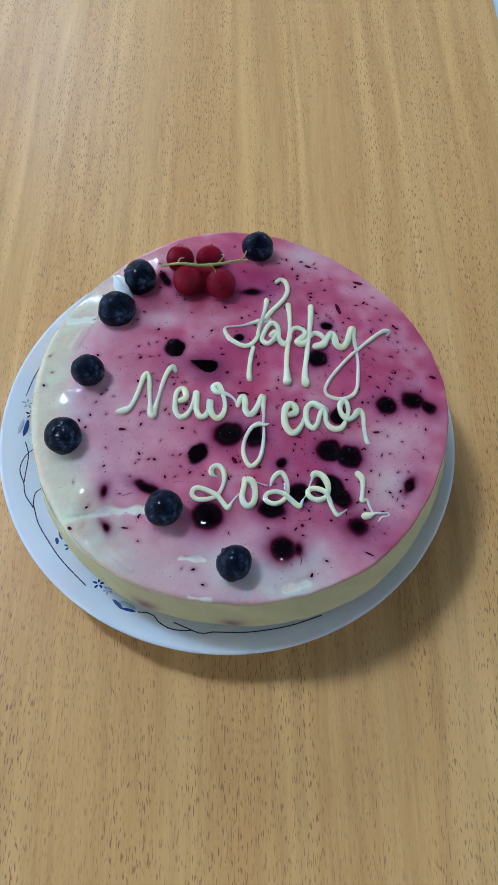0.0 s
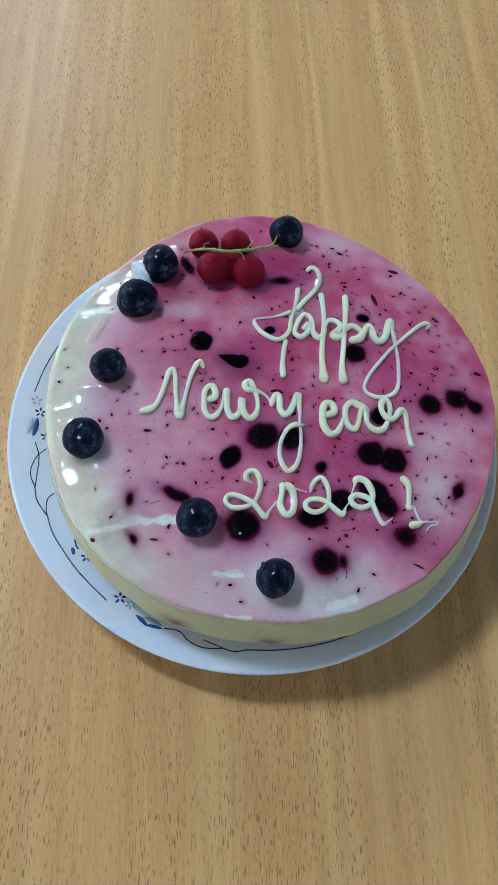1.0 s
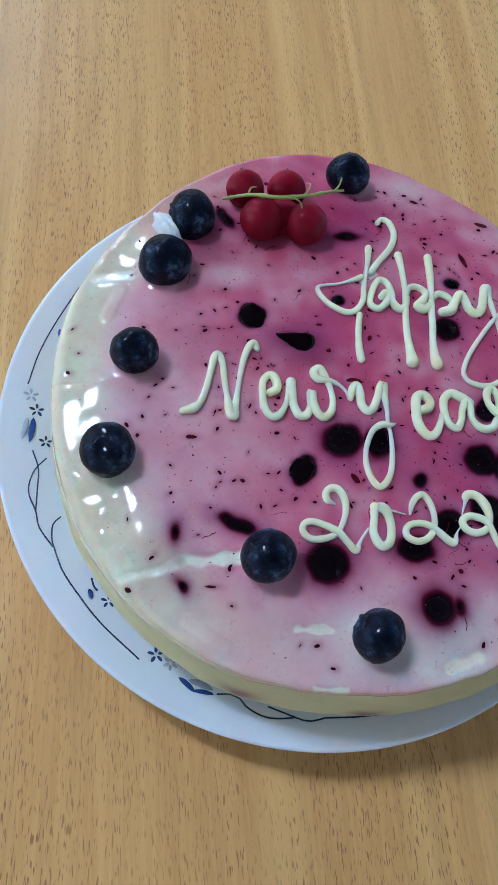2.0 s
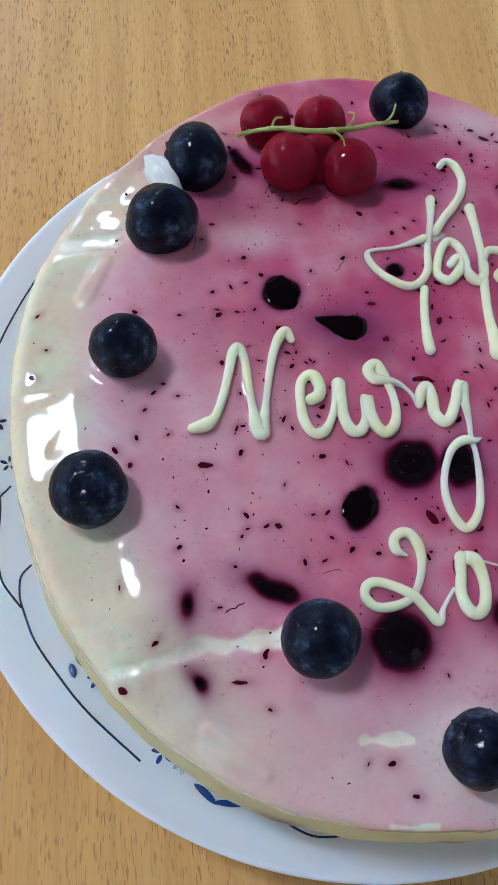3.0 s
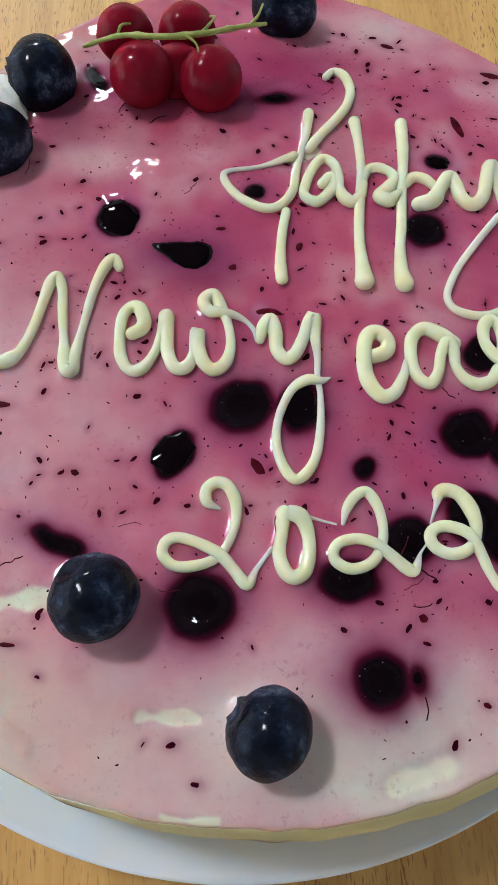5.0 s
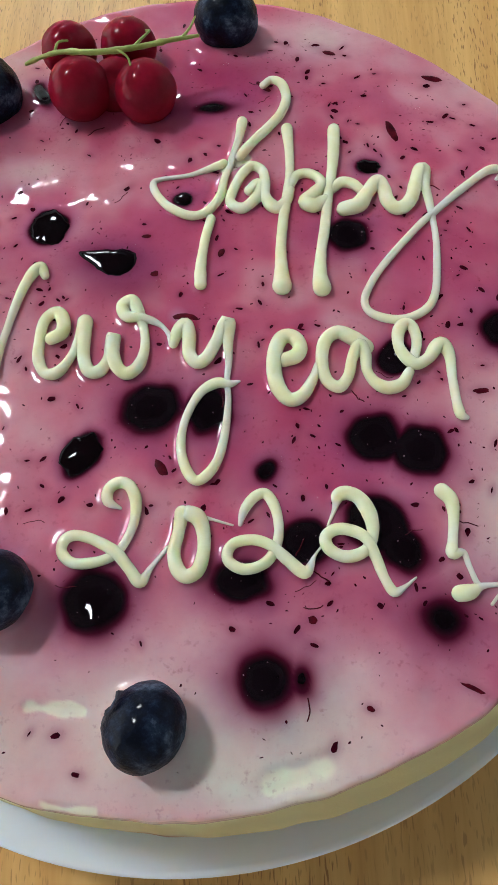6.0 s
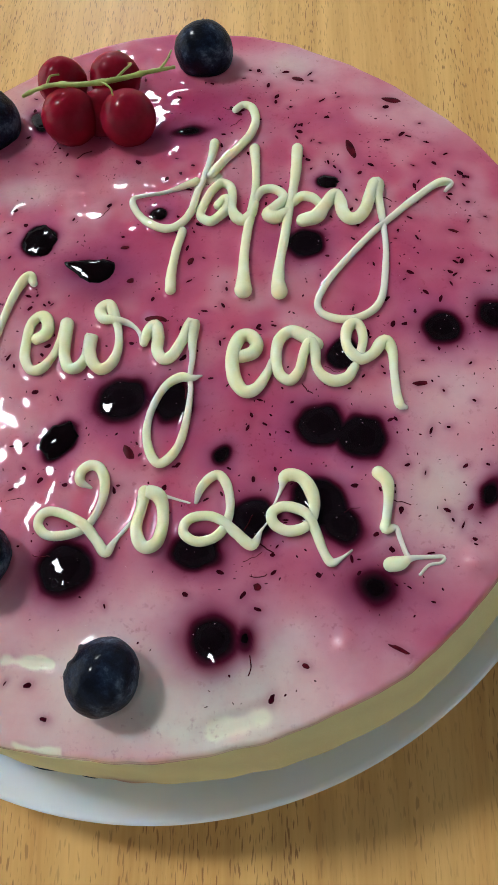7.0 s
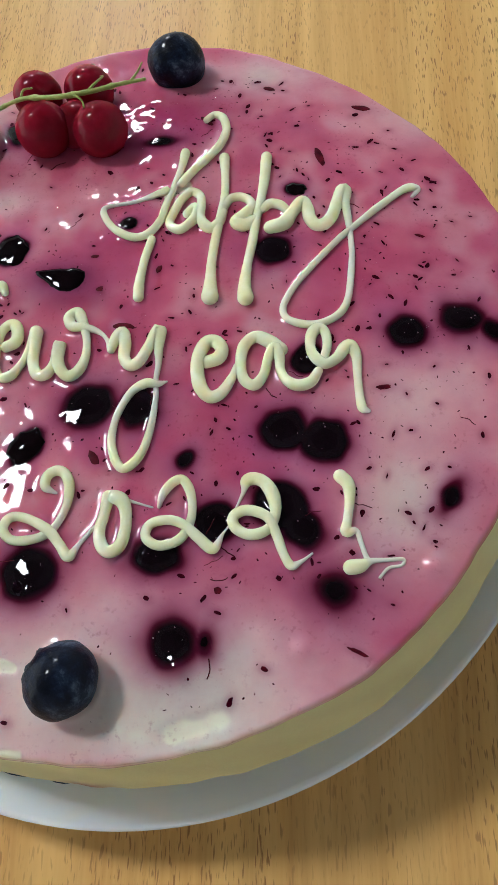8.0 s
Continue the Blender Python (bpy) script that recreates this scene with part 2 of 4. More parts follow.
# ---------- the room ----------
TABLE_Z = 0.75
RX0, RX1, RY0, RY1 = -3.4, 2.8, -2.8, 5.4
tagged(box("floor", (RX0, RY0, -0.1), (RX1, RY1, 0.0), TILE), "pale blue vinyl floor", "floor", kind="structure")
tagged(box("ceiling", (RX0 - 0.1, RY0 - 0.1, CEILING_Z), (RX1 + 0.1, RY1 + 0.1, CEILING_Z + 0.1), CEIL), "plain dark grey board ceiling", "ceiling", kind="structure")
WY0, WY1, WZ0, WZ1 = -2.1, 3.6, 0.6, 2.9
for name, lo, hi in (("wall_south", (RX0 - 0.1, RY0 - 0.1, -0.1), (RX1 + 0.1, RY0, CEILING_Z)), ("wall_east", (RX1, RY0, -0.1), (RX1 + 0.1, RY1, CEILING_Z)),
                     ("wall_west", (RX0 - 0.1, RY0, -0.1), (RX0, WY0, CEILING_Z)), ("wall_west_2", (RX0 - 0.1, WY1, -0.1), (RX0, RY1, CEILING_Z)),
                     ("wall_west_3", (RX0 - 0.1, WY0, -0.1), (RX0, WY1, WZ0)), ("wall_west_4", (RX0 - 0.1, WY0, WZ1), (RX0, WY1, CEILING_Z)), ("wall_north", (RX0 - 0.1, RY1, -0.1), (RX1 + 0.1, RY1 + 0.1, CEILING_Z))):
    tagged(box(name, lo, hi, PLASTER), "plain white plaster wall", "wall", kind="structure")


def window():
    thing = new("window_1")
    thing.location = (RX0, 0, WZ0)
    tagged(thing, "wide white-framed window, daylight outside", "window", kind="structure")
    h, mid = WZ1 - WZ0, (WY0 + WY1) / 2
    for lo, hi in (((-0.08, WY0, 0), (-0.02, WY1, 0.05)), ((-0.08, WY0, h - 0.05), (-0.02, WY1, h)), ((-0.08, WY0, 0.05), (-0.02, WY0 + 0.05, h - 0.05)),
                   ((-0.08, WY1 - 0.05, 0.05), (-0.02, WY1, h - 0.05)), ((-0.08, mid - 0.025, 0.05), (-0.02, mid + 0.025, h - 0.05))):
        box("window_frame", lo, hi, FRAME, thing)
    for y0, y1 in ((WY0 + 0.05, mid - 0.025), (mid + 0.025, WY1 - 0.05)):
        box("pane", (-0.054, y0, 0.05), (-0.048, y1, h - 0.05), GLASS, thing).visible_shadow = False
    lamp = bpy.data.lights.new("window_daylight", "AREA")
    lamp.shape, lamp.size, lamp.size_y, lamp.energy, lamp.color = "RECTANGLE", WY1 - WY0 - 0.1, h - 0.1, WINDOW_WATTS, (0.90, 0.96, 1.0)
    new("window_daylight", lamp).matrix_world = look((RX0 + 0.01, mid, (WZ0 + WZ1) / 2), (2.0, mid, (WZ0 + WZ1) / 2))


window()


def ceiling_light(x, y):
    thing = new("ceiling_light")
    thing.location = (x, y, CEILING_Z)
    tagged(thing, "square white LED ceiling panel, switched on", "ceiling light", group="ceiling panels")
    for sx, sy, w, d in ((0, 0.262, 0.274, 0.012), (0, -0.262, 0.274, 0.012), (0.262, 0, 0.012, 0.25), (-0.262, 0, 0.012, 0.25)):
        box("frame", (sx - w, sy - d, -0.02), (sx + w, sy + d, 0.0), FRAME, thing)
    box("diffuser", (-0.25, -0.25, -0.012), (0.25, 0.25, -0.004), GLOW, thing, "glowing cool white diffuser")


for x, y in PANELS:
    ceiling_light(x, y)


# ---------- the table ----------
def table():
    thing = new("table")
    thing.location = (0, 0, 0)
    tagged(thing, "beech wood laminate table with dark grain flecks", "table")
    x0, x1, y0, y1 = -0.62, 0.1893, -0.55, 1.05
    box("tabletop", (x0, y0, TABLE_Z - 0.025), (x1, y1, TABLE_Z), WOOD, thing, bevel=0.002)
    for x, y in product((x0 + 0.03, x1 - 0.08), (y0 + 0.03, y1 - 0.08)):
        box("leg", (x, y, 0.0), (x + 0.05, y + 0.05, TABLE_Z - 0.085), STEEL, thing, "grey steel leg", 0.004)
    for y in (y0 + 0.03, y1 - 0.06):
        box("apron", (x0 + 0.03, y, TABLE_Z - 0.085), (x1 - 0.03, y + 0.03, TABLE_Z - 0.025), STEEL, thing)
    return thing


table()

# ---------- the plate ----------
RIM_R, RIM_Z = 0.1048, 0.0218


def rim_height(r):
    """Height of the plate's upper face over the table."""
    return float(np.interp(r, (0, 0.072, 0.078, 0.084, 0.092, 0.099, 0.1048), (0.0062, 0.0062, 0.0082, 0.0135, 0.0172, 0.0199, 0.0218)))


def plate():
    top_face = [(r, rim_height(r)) for r in (0, 0.03, 0.06, 0.070, 0.073, 0.076, 0.079, 0.082, 0.086, 0.090, 0.094, 0.098, 0.1015, 0.1038)]
    lip = [(0.1047, 0.0219), (0.1053, 0.0214), (0.1054, 0.0205), (0.1047, 0.0198)]
    below = [(0.100, 0.0178), (0.090, 0.0143), (0.083, 0.0105), (0.077, 0.0050), (0.071, 0.0028), (0.067, 0.0024), (0.0655, 0.0), (0.062, 0.0), (0.0605, 0.0024), (0.03, 0.0028), (0, 0.0028)]
    v, f = lathe(top_face + lip + below, 160)
    thing = link("plate", v, f, OPAL)
    thing.location, thing.scale = (0.0018, 0.0020, TABLE_Z), (0.994, 0.994, 1)
    tagged(thing, "white opal glass plate with blue floral rim, under a cake", "plate")

    def on_rim(a, r, lift=0.00015):
        return np.array((r / 1000 * math.cos(radians(a)), r / 1000 * math.sin(radians(a)), rim_height(r / 1000) + lift))

    def line(points, width=0.00024, material=NAVY):
        s = spline([on_rim(a, r) for a, r in points], 0.0012)
        for p in s:
            p[2] = rim_height(math.hypot(p[0], p[1])) + 0.0001
        v, f = tube(s, [width] * len(s), 6, 0.5)
        link("vine_line", v, f, material, thing, "thin navy painted line")

    def petal(name, a, r, turn, length, width, material, label=""):
        c = on_rim(a, r)
        w = np.array((math.cos(radians(turn)), math.sin(radians(turn))))
        s = np.linspace(-1, 1, 9)
        path = []
        for t in s:
            p = c[:2] + w * t * length / 2
            path.append((*p, rim_height(math.hypot(*p)) + 0.00005))
        v, f = tube(path, [max(0.08, (1 - t * t) ** 0.6) * width / 2 for t in s], 8, 0.25)
        link(name, v, f, material, thing, label)

    def flower(a, r, size, material, label, petals=6):
        for k in range(petals):
            turn = k * 360 / petals + 20
            c = on_rim(a, r)[:2] + np.array((math.cos(radians(turn)), math.sin(radians(turn)))) * size * 0.65
            petal("flower_petal", math.degrees(math.atan2(c[1], c[0])), 1000 * math.hypot(*c), turn, size * 0.85, size * 0.42, material, label)

    line([(145.4, 98.2), (154.9, 97.5), (163.0, 97.8), (170.4, 98.0)])
    line([(184.8, 94.4), (188.7, 93.1), (193.5, 94.5), (197.6, 96.4)])
    line([(186.4, 90.4), (189.3, 94.5), (193.4, 97.1), (197.6, 96.4), (201.0, 96.9), (205.3, 95.4)])
    line([(199.8, 89.8), (201.1, 92.8), (203.9, 94.7), (205.4, 95.1)])
    line([(205.4, 95.1), (210.3, 96.1), (216.1, 96.1), (222.7, 96.4), (231.9, 96.9)])
    line([(214.4, 90.0), (215.9, 90.8), (217.0, 90.8)], 0.0003)
    line([(247.0, 94.8), (249.2, 93.6), (251.1, 93.9)])
    line([(251.1, 93.9), (253.0, 96.0), (256.1, 97.3), (259.0, 96.9), (261.0, 96.2)])
    line([(256.4, 94.2), (259.0, 95.1), (263.0, 96.8), (265.0, 96.5), (266.5, 95.8)])
    line([(266.5, 95.8), (273.3, 96.0), (279, 96.2), (286.1, 96.6), (293.7, 97.0)])
    petal("leaf", 180.3, 94.9, 84, 0.0092, 0.0027, BLUE, "deep blue painted leaf")
    petal("leaf", 180.1, 97.0, 80, 0.0084, 0.0022, PALE, "pale stippled leaf")
    petal("leaf", 156.8, 94.9, 85, 0.0030, 0.0015, BLUE)
    flower(172.7, 96.3, 0.0024, PALE, "pale grey-blue painted petal", 5)
    flower(175.7, 93.8, 0.0023, NAVY, "navy painted petal", 5)
    flower(182.6, 90.4, 0.0021, NAVY, "navy painted petal", 5)
    petal("leaf", 216.9, 93.1, 105, 0.0034, 0.0018, BLUE)
    flower(220.1, 90.2, 0.0022, BLUE, "blue painted petal", 5)
    flower(233.9, 92.8, 0.0025, BLUE, "blue painted petal", 5)
    flower(237.0, 92.6, 0.0022, PALE, "pale grey-blue painted petal", 6)
    petal("leaf", 241.4, 95.9, -45, 0.0064, 0.0019, BLUE, "deep blue painted leaf")
    petal("leaf", 244.6, 95.9, -12, 0.0064, 0.0016, BLUE, "deep blue painted leaf")
    petal("leaf", 243.7, 94.2, -24, 0.0078, 0.0024, PALE, "pale stippled leaf")
    return thing


plate()

# ---------- the cake ----------
CAKE = Vector((0.006, -0.001, 0))
CAKE_BASE = TABLE_Z + 0.0158


def outline(a):
    """The cake's radius at the angle a: nearly round, fuller at the north, pressed in at the west."""
    return (90.1 + 0.55 * np.cos(1 * a) + 0.93 * np.sin(1 * a) - 1.53 * np.cos(2 * a) + 0.24 * np.sin(2 * a) + 0.71 * np.cos(3 * a) - 0.91 * np.sin(3 * a) + 0.38 * np.cos(4 * a) + 0.19 * np.sin(4 * a) + 0.10 * np.cos(5 * a) + 0.56 * np.sin(5 * a)) / 1000


# blueberries: x, y in mm, half width in mm, height of the middle over the glaze, way of the crown
BERRIES = [
    (14.8, 78.0, 7.6, 4.3, (0.2, 0.9, 0.3)), (-39.0, 57.9, 8.1, 4.4, (-0.95, -0.1, 0.15)), (-47.8, 38.7, 8.4, 4.2, (-0.3, 0.8, 0.2)),
    (-57.2, 5.6, 7.0, 4.6, (0.05, -0.95, 0.1)), (-64.4, -24.8, 7.5, 4.4, (-0.1, -0.25, 0.95)), (-22.9, -55.6, 7.4, 4.6, (-0.45, 0.55, 0.72)),
    (4.2, -76.8, 7.1, 4.4, (-0.85, 0.45, 0.35))]
# sunken fruit: x, y, half length, half width in mm, turn in degrees, softness of the juice round it
FRUITS = [
    (-21.6, 21.2, 4.5, 4.2, 80, 0.4), (-10.6, -29.8, 4.6, 3.4, 55, 0.45), (1.8, -20.8, 5.8, 5.0, 20, 1.1), (12.7, -21.5, 4.8, 4.2, 70, 1.0),
    (-6.3, -56.7, 5.6, 5.2, 20, 1.2), (6.2, 27.7, 2.1, 1.8, 0, 0.4), (45.6, 35.8, 2.7, 1.9, -10, 0.4), (40.2, 17.9, 4.4, 4.0, 20, 0.8),
    (48, -10.6, 3.9, 3.4, 30, 0.6), (69, -4.4, 4.3, 3.7, -10, 1.0), (80.8, -1.5, 4.4, 3.9, -20, 1.2), (87.3, -4.4, 3.4, 2.4, -25, 1.0)]
FRUITS += [
    (43, -27, 5.2, 4.7, 0, 0.9), (51.3, -29.5, 5.1, 4.8, 0, 0.9), (42.6, -43.2, 5.8, 5.0, -30, 0.9), (47, -47.9, 4.4, 3.6, -40, 0.9),
    (30, -46.7, 4.6, 4.2, 0, 0.9), (18.5, -53.3, 5.2, 3.6, 0, 1.0), (22.8, -69.6, 4.6, 4.4, 0, 1.5), (52.7, -59.8, 3.2, 3.0, 0, 1.9),
    (75.3, -41.6, 3.7, 1.8, 60, 0.7), (-27.8, 60.3, 4.4, 1.8, -60, 0.6), (11.4, 53.4, 4.0, 1.5, 5, 0.8), (23.1, -33.4, 2.3, 1.7, 50, 0.6),
    (-30.2, -45.5, 5.6, 1.9, -26, 0.6), (-46.7, -47.3, 1.9, 1.2, 85, 0.8), (-45.3, -61.2, 1.8, 1.1, -60, 0.6), (28.7, -69.3, 1.7, 1.3, 80, 1.4)]
# flakes of fruit skin: x, y, length, width in mm, turn
FLAKES = [
    (61.6, 62.5, 6.0, 2.4, -18), (51.3, 45.8, 6.5, 2.2, -68), (38.3, 71.1, 4.2, 1.8, -20), (7.6, -1.5, 5.0, 2.0, -8), (4.1, -32.7, 4.6, 2.2, -60),
    (-41.5, -19.7, 4.0, 1.5, -5), (91.4, 11.1, 4.0, 2.0, -10), (-59.3, -61.6, 2.0, 1.3, -40), (-56.7, -19.1, 1.8, 1.3, 60), (30.9, -59.9, 1.9, 1.8, 0),
    (23.3, 59.2, 4.5, 1.5, -45), (-37.3, -61.9, 4.0, 0.8, -4), (39.8, -73.9, 1.8, 1.0, -20), (56.8, -70.9, 5.0, 0.9, -25), (73.5, 21, 3.0, 1.0, -20),
    (14.5, 13.8, 2.4, 1.5, 70), (-1, 18.4, 2.6, 1.2, 5), (0.9, 9.1, 2.2, 1.6, 20), (63.7, -17.7, 4.0, 1.4, 4), (-27.9, -32.9, 2.0, 1.3, -30)]
# places where the glaze has parted over the cream below: two ends and half width in mm
PARTED = [(-45.3, -55.3, -28.1, -54.4, 1.8), (-60.8, -58.4, -44.8, -55.7, 1.1), (-16.2, -73.8, -7.2, -74.4, 1.0), (23.7, -85.2, 32.2, -82.2, 2.0),
          (-69.4, 37, -59.4, 37.5, 2.4), (-12.4, -88.5, -4.4, -89.3, 0.9), (14.6, 35.5, 19.6, 38.6, 1.4)]


# low swellings in the jelly: x, y, size, height in mm
BUMPS = [(-55.0, -49.0, 9.0, 2.4), (46.8, -70.4, 2.2, 0.9), (71.4, -54.9, 2.3, 1.1), (24.3, -74.4, 2.6, 1.0), (-5.6, -60.4, 2.4, 0.8), (-56.6, -37.4, 5.0, 0.5), (-48.8, -58.9, 3.4, 0.4), (-26.3, 39.6, 3.0, 0.4), (12.9, 68.5, 3.0, 0.3),
         (-67.7, -1.7, 3.6, 0.4), (-43, -76.9, 3.4, 0.7), (-50.9, -69.9, 3.0, 0.6), (-57.9, -62.9, 2.6, 0.5), (-33, -83.9, 3.0, 0.5), (19.7, -82.9, 3.0, 0.3)]


# wet tongues of jelly: two ends, half width and height in mm
RIDGES = [(-43.9, -70.1, -34.6, -77.5, 1.7, 0.6), (-61.8, -51.9, -55.8, -59.9, 2.0, 0.5), (-65.5, 21, -61.4, 31.3, 2.0, 0.5)]


# the writing: strokes of x, y and half width in mm
PIPED = []


def piped(key, name, *strokes):
    PIPED.append((key, name, strokes))


piped("happy", "letter_h",
      ((18.5, 48.3, 1.2), (17.7, 43.2, 0.9), (16.1, 37.2, 0.8), (14.8, 32.1, 0.9), (14, 27.6, 1), (11.4, 23.9, 1), (8, 22.8, 1), (4.4, 24.4, 1), (1.5, 27.4, 0.9), (-0.3, 31, 0.8), (1.1, 32.9, 0.5), (7.4, 33.9, 0.5), (11.7, 35.3, 0.8), (14.6, 36.6, 1)),
      ((12.2, 22, 1), (11.3, 17.8, 1), (10.7, 13.4, 1), (10.4, 9.2, 1.2), (10.5, 5.8, 1.3)),
      ((23.2, 59.4, 0.9), (24.9, 61.2, 0.9), (27.3, 59.9, 1.1), (28.3, 55.4, 1.1), (27, 50.6, 1.1), (24.4, 46.7, 1.1), (21.2, 43, 1.1), (18.2, 39.1, 1.1), (16.8, 38.7, 0.5)))
piped("happy", "letter_a",
      ((20.2, 29.1, 1.2), (21.9, 30.5, 1.5), (22.7, 29, 1.5), (20.9, 26.2, 1.2), (18.5, 24.5, 1.2), (16.2, 26.2, 1.1), (16.9, 29.8, 1.1), (18.8, 33.9, 1.1), (20.8, 35.8, 1.1), (22.9, 34.4, 1.1), (23.5, 30.8, 1.1), (23.5, 27.6, 1.1), (24.4, 25.5, 1.4), (26.1, 24.6, 1.3), (27.9, 26.3, 1.2), (28.6, 29.3, 1.1)))
piped("happy", "letter_p",
      ((28.3, 45.9, 1.3), (28.7, 39.8, 1), (28.7, 33.3, 1), (27.9, 26.9, 1.1), (27.1, 20.8, 1.1), (26.6, 14.8, 1.1), (26.6, 9.2, 1.4), (26.7, 5.2, 2)),
      ((28.4, 29.8, 1), (30, 32.9, 1.1), (32.3, 33.6, 1.1), (34.5, 32.5, 1.1), (35.3, 30.5, 1.2), (33.8, 28, 1.5), (31.8, 25.9, 1.6), (33.7, 24.9, 1.6), (36, 26.4, 1.2)))
piped("happy", "letter_p",
      ((38.5, 45.6, 1.4), (38.2, 39.5, 1.3), (37.5, 33, 1.1), (36.5, 26.7, 1.1), (35.6, 19, 1.1), (34.7, 13.2, 1.1), (34.3, 7.7, 1.5), (34.6, 4.6, 1.9)),
      ((37.5, 29.2, 1), (39.5, 31, 1.2), (41.9, 30.5, 1.2), (43.6, 28.8, 1)))
piped("happy", "letter_y",
      ((39.8, 23.9, 1.6), (42.9, 25, 1.8), (44.8, 28.1, 1.5), (47, 30.9, 1.6), (48.3, 29, 1.5), (48.8, 26.2, 1.5), (50.2, 24.2, 1.5), (52.1, 24.4, 1.5), (53.9, 26.7, 1.5), (55.3, 31.1, 1.5), (56.7, 33.9, 1.9), (57, 30.1, 1.1), (57.5, 26.1, 0.9), (57.9, 21.5, 0.7), (58.1, 15.8, 0.7), (57.7, 9.8, 0.8)),
      ((57.7, 9.8, 0.8), (57, 4.4, 0.8), (55.6, 0.8, 0.9), (53.1, -1.4, 0.9), (49.7, -2.6, 0.9), (46.3, -2.3, 0.9), (43.6, -0.8, 0.8), (42.8, 1.7, 0.8), (43.8, 4.7, 0.8), (46.2, 8.9, 0.8), (50.4, 14.4, 0.8), (55.3, 20.2, 0.8), (59.1, 23.9, 0.8), (64.2, 28.8, 0.9), (69.4, 33.3, 0.9), (71.9, 34.5, 1), (73.8, 34.1, 0.7), (72.4, 32.2, 0.4)))
piped("new_year", "letter_n",
      ((-43.8, -11.8, 1.1), (-40.9, -11, 1.5), (-38.8, -9, 1), (-36.8, -4.1, 1), (-35.4, 1, 1), (-34.2, 5.4, 1.2), (-32.9, 6.8, 1.2), (-31.8, 4, 1), (-31.5, -1, 1), (-31, -7, 0.9), (-30.5, -11.1, 1.5), (-29.6, -13.3, 1.8), (-28.8, -10.2, 1.2), (-27.8, -5.3, 0.8), (-26.6, 0.6, 0.9), (-25.3, 5.5, 1), (-23.7, 9.1, 1.2), (-22.1, 10.6, 1.2), (-21.1, 8.7, 0.9)))
piped("new_year", "letter_e",
      ((-18.3, -6, 1.3), (-16.6, -5, 1.4), (-16.1, -3.2, 1.4), (-16.9, -0.7, 1.4), (-18.6, -0.3, 1.2), (-20.2, -2.4, 1.1), (-20.6, -6.9, 1.1), (-20.3, -10.8, 1.2), (-18.7, -13.5, 1.1), (-16.4, -13.3, 1.2), (-14.4, -10.5, 0.9), (-13, -6.8, 1), (-12, -3, 1.5)))
piped("new_year", "letter_w",
      ((-11.9, -2.5, 1.6), (-11.9, -6.3, 1.4), (-11.6, -10.3, 1.3), (-10.3, -13.2, 1.3), (-8.2, -13.1, 1.3), (-6.8, -10.4, 1.1), (-6.1, -6, 1.5), (-6, -9.3, 1.4), (-5, -12.4, 1.3), (-3, -13.9, 1.3), (-0.9, -12.3, 1.2), (0.1, -8.8, 1), (-0.2, -4.6, 0.9), (-1.4, -0.7, 1.2), (-2.9, 2.1, 1.4), (-4.7, 0.9, 1.4), (-3.8, -1.4, 1.2), (-1.5, -1.9, 1), (1.1, -2.4, 0.8), (3.2, -3.5, 0.5), (4.6, -5.4, 0.5), (5.2, -7.6, 0.6)))
piped("new_year", "letter_y",
      ((5.6, -7.6, 0.9), (6.4, -4.9, 1.3), (7.8, -3.5, 1.5), (8.6, -6.2, 1.4), (8.7, -9.7, 1.3), (10.2, -11.7, 1.3), (12.1, -10.7, 1.3), (13.9, -7.2, 1.2), (15.4, -3.8, 1.5), (16, -3.4, 1.7), (16.1, -7.3, 1.1), (16.3, -11.3, 0.7), (16, -15.6, 0.6), (16.3, -19.3, 0.6), (15.9, -25.3, 0.8), (14.8, -30.7, 0.9), (13, -34, 1), (10.8, -35.4, 1), (9, -33.5, 1), (7.8, -29.5, 0.9), (8, -25.2, 0.8), (9.2, -21.4, 0.8), (11.3, -17.8, 0.9), (14, -16.2, 1.1), (16.5, -16.4, 0.8), (18.4, -15.6, 0.2)))
piped("new_year", "letter_e",
      ((26.7, -11.5, 1.4), (29.2, -10.5, 1.5), (29.9, -8.4, 1.5), (28.5, -6.4, 1.5), (26.5, -6.6, 1.5), (25.3, -9.2, 1.5), (24.9, -13.5, 1.5), (25.7, -17.3, 1.5), (27.7, -19.7, 1.4), (30.1, -18.9, 1.3), (32.1, -15.6, 1), (33.2, -12.6, 0.8)))
piped("new_year", "letter_a",
      ((42.5, -8.8, 1.5), (40.1, -6.9, 1.5), (37.1, -5.5, 1.4), (34.6, -7.7, 1.3), (34, -12.3, 1.2), (34.9, -15.9, 1.2), (37.1, -17.1, 1.2), (38.9, -14.7, 1.1), (39.8, -11.1, 1.1), (41.2, -8.8, 1.4), (42.2, -10.6, 1.2), (42.4, -13.6, 1), (43.7, -16.1, 1.1), (46, -17.4, 1.3), (48.7, -16.6, 1.2), (50.3, -14.1, 1)))
piped("new_year", "letter_r",
      ((51.1, -12.4, 0.9), (52.2, -7.8, 1), (51.7, -4.5, 1.1), (50.2, -3.7, 1.3), (48.9, -5.4, 1.3), (48.7, -8.6, 1.1), (49.7, -11.1, 1.2), (51.7, -12.6, 1.2), (54.1, -11.2, 1.2), (55.8, -8.8, 1.4), (57.1, -8.3, 1.5), (58.2, -10.6, 1.1), (58.3, -15.3, 0.9), (58.6, -20.2, 0.9), (59.1, -22.8, 1), (60.2, -23.3, 0.5)))
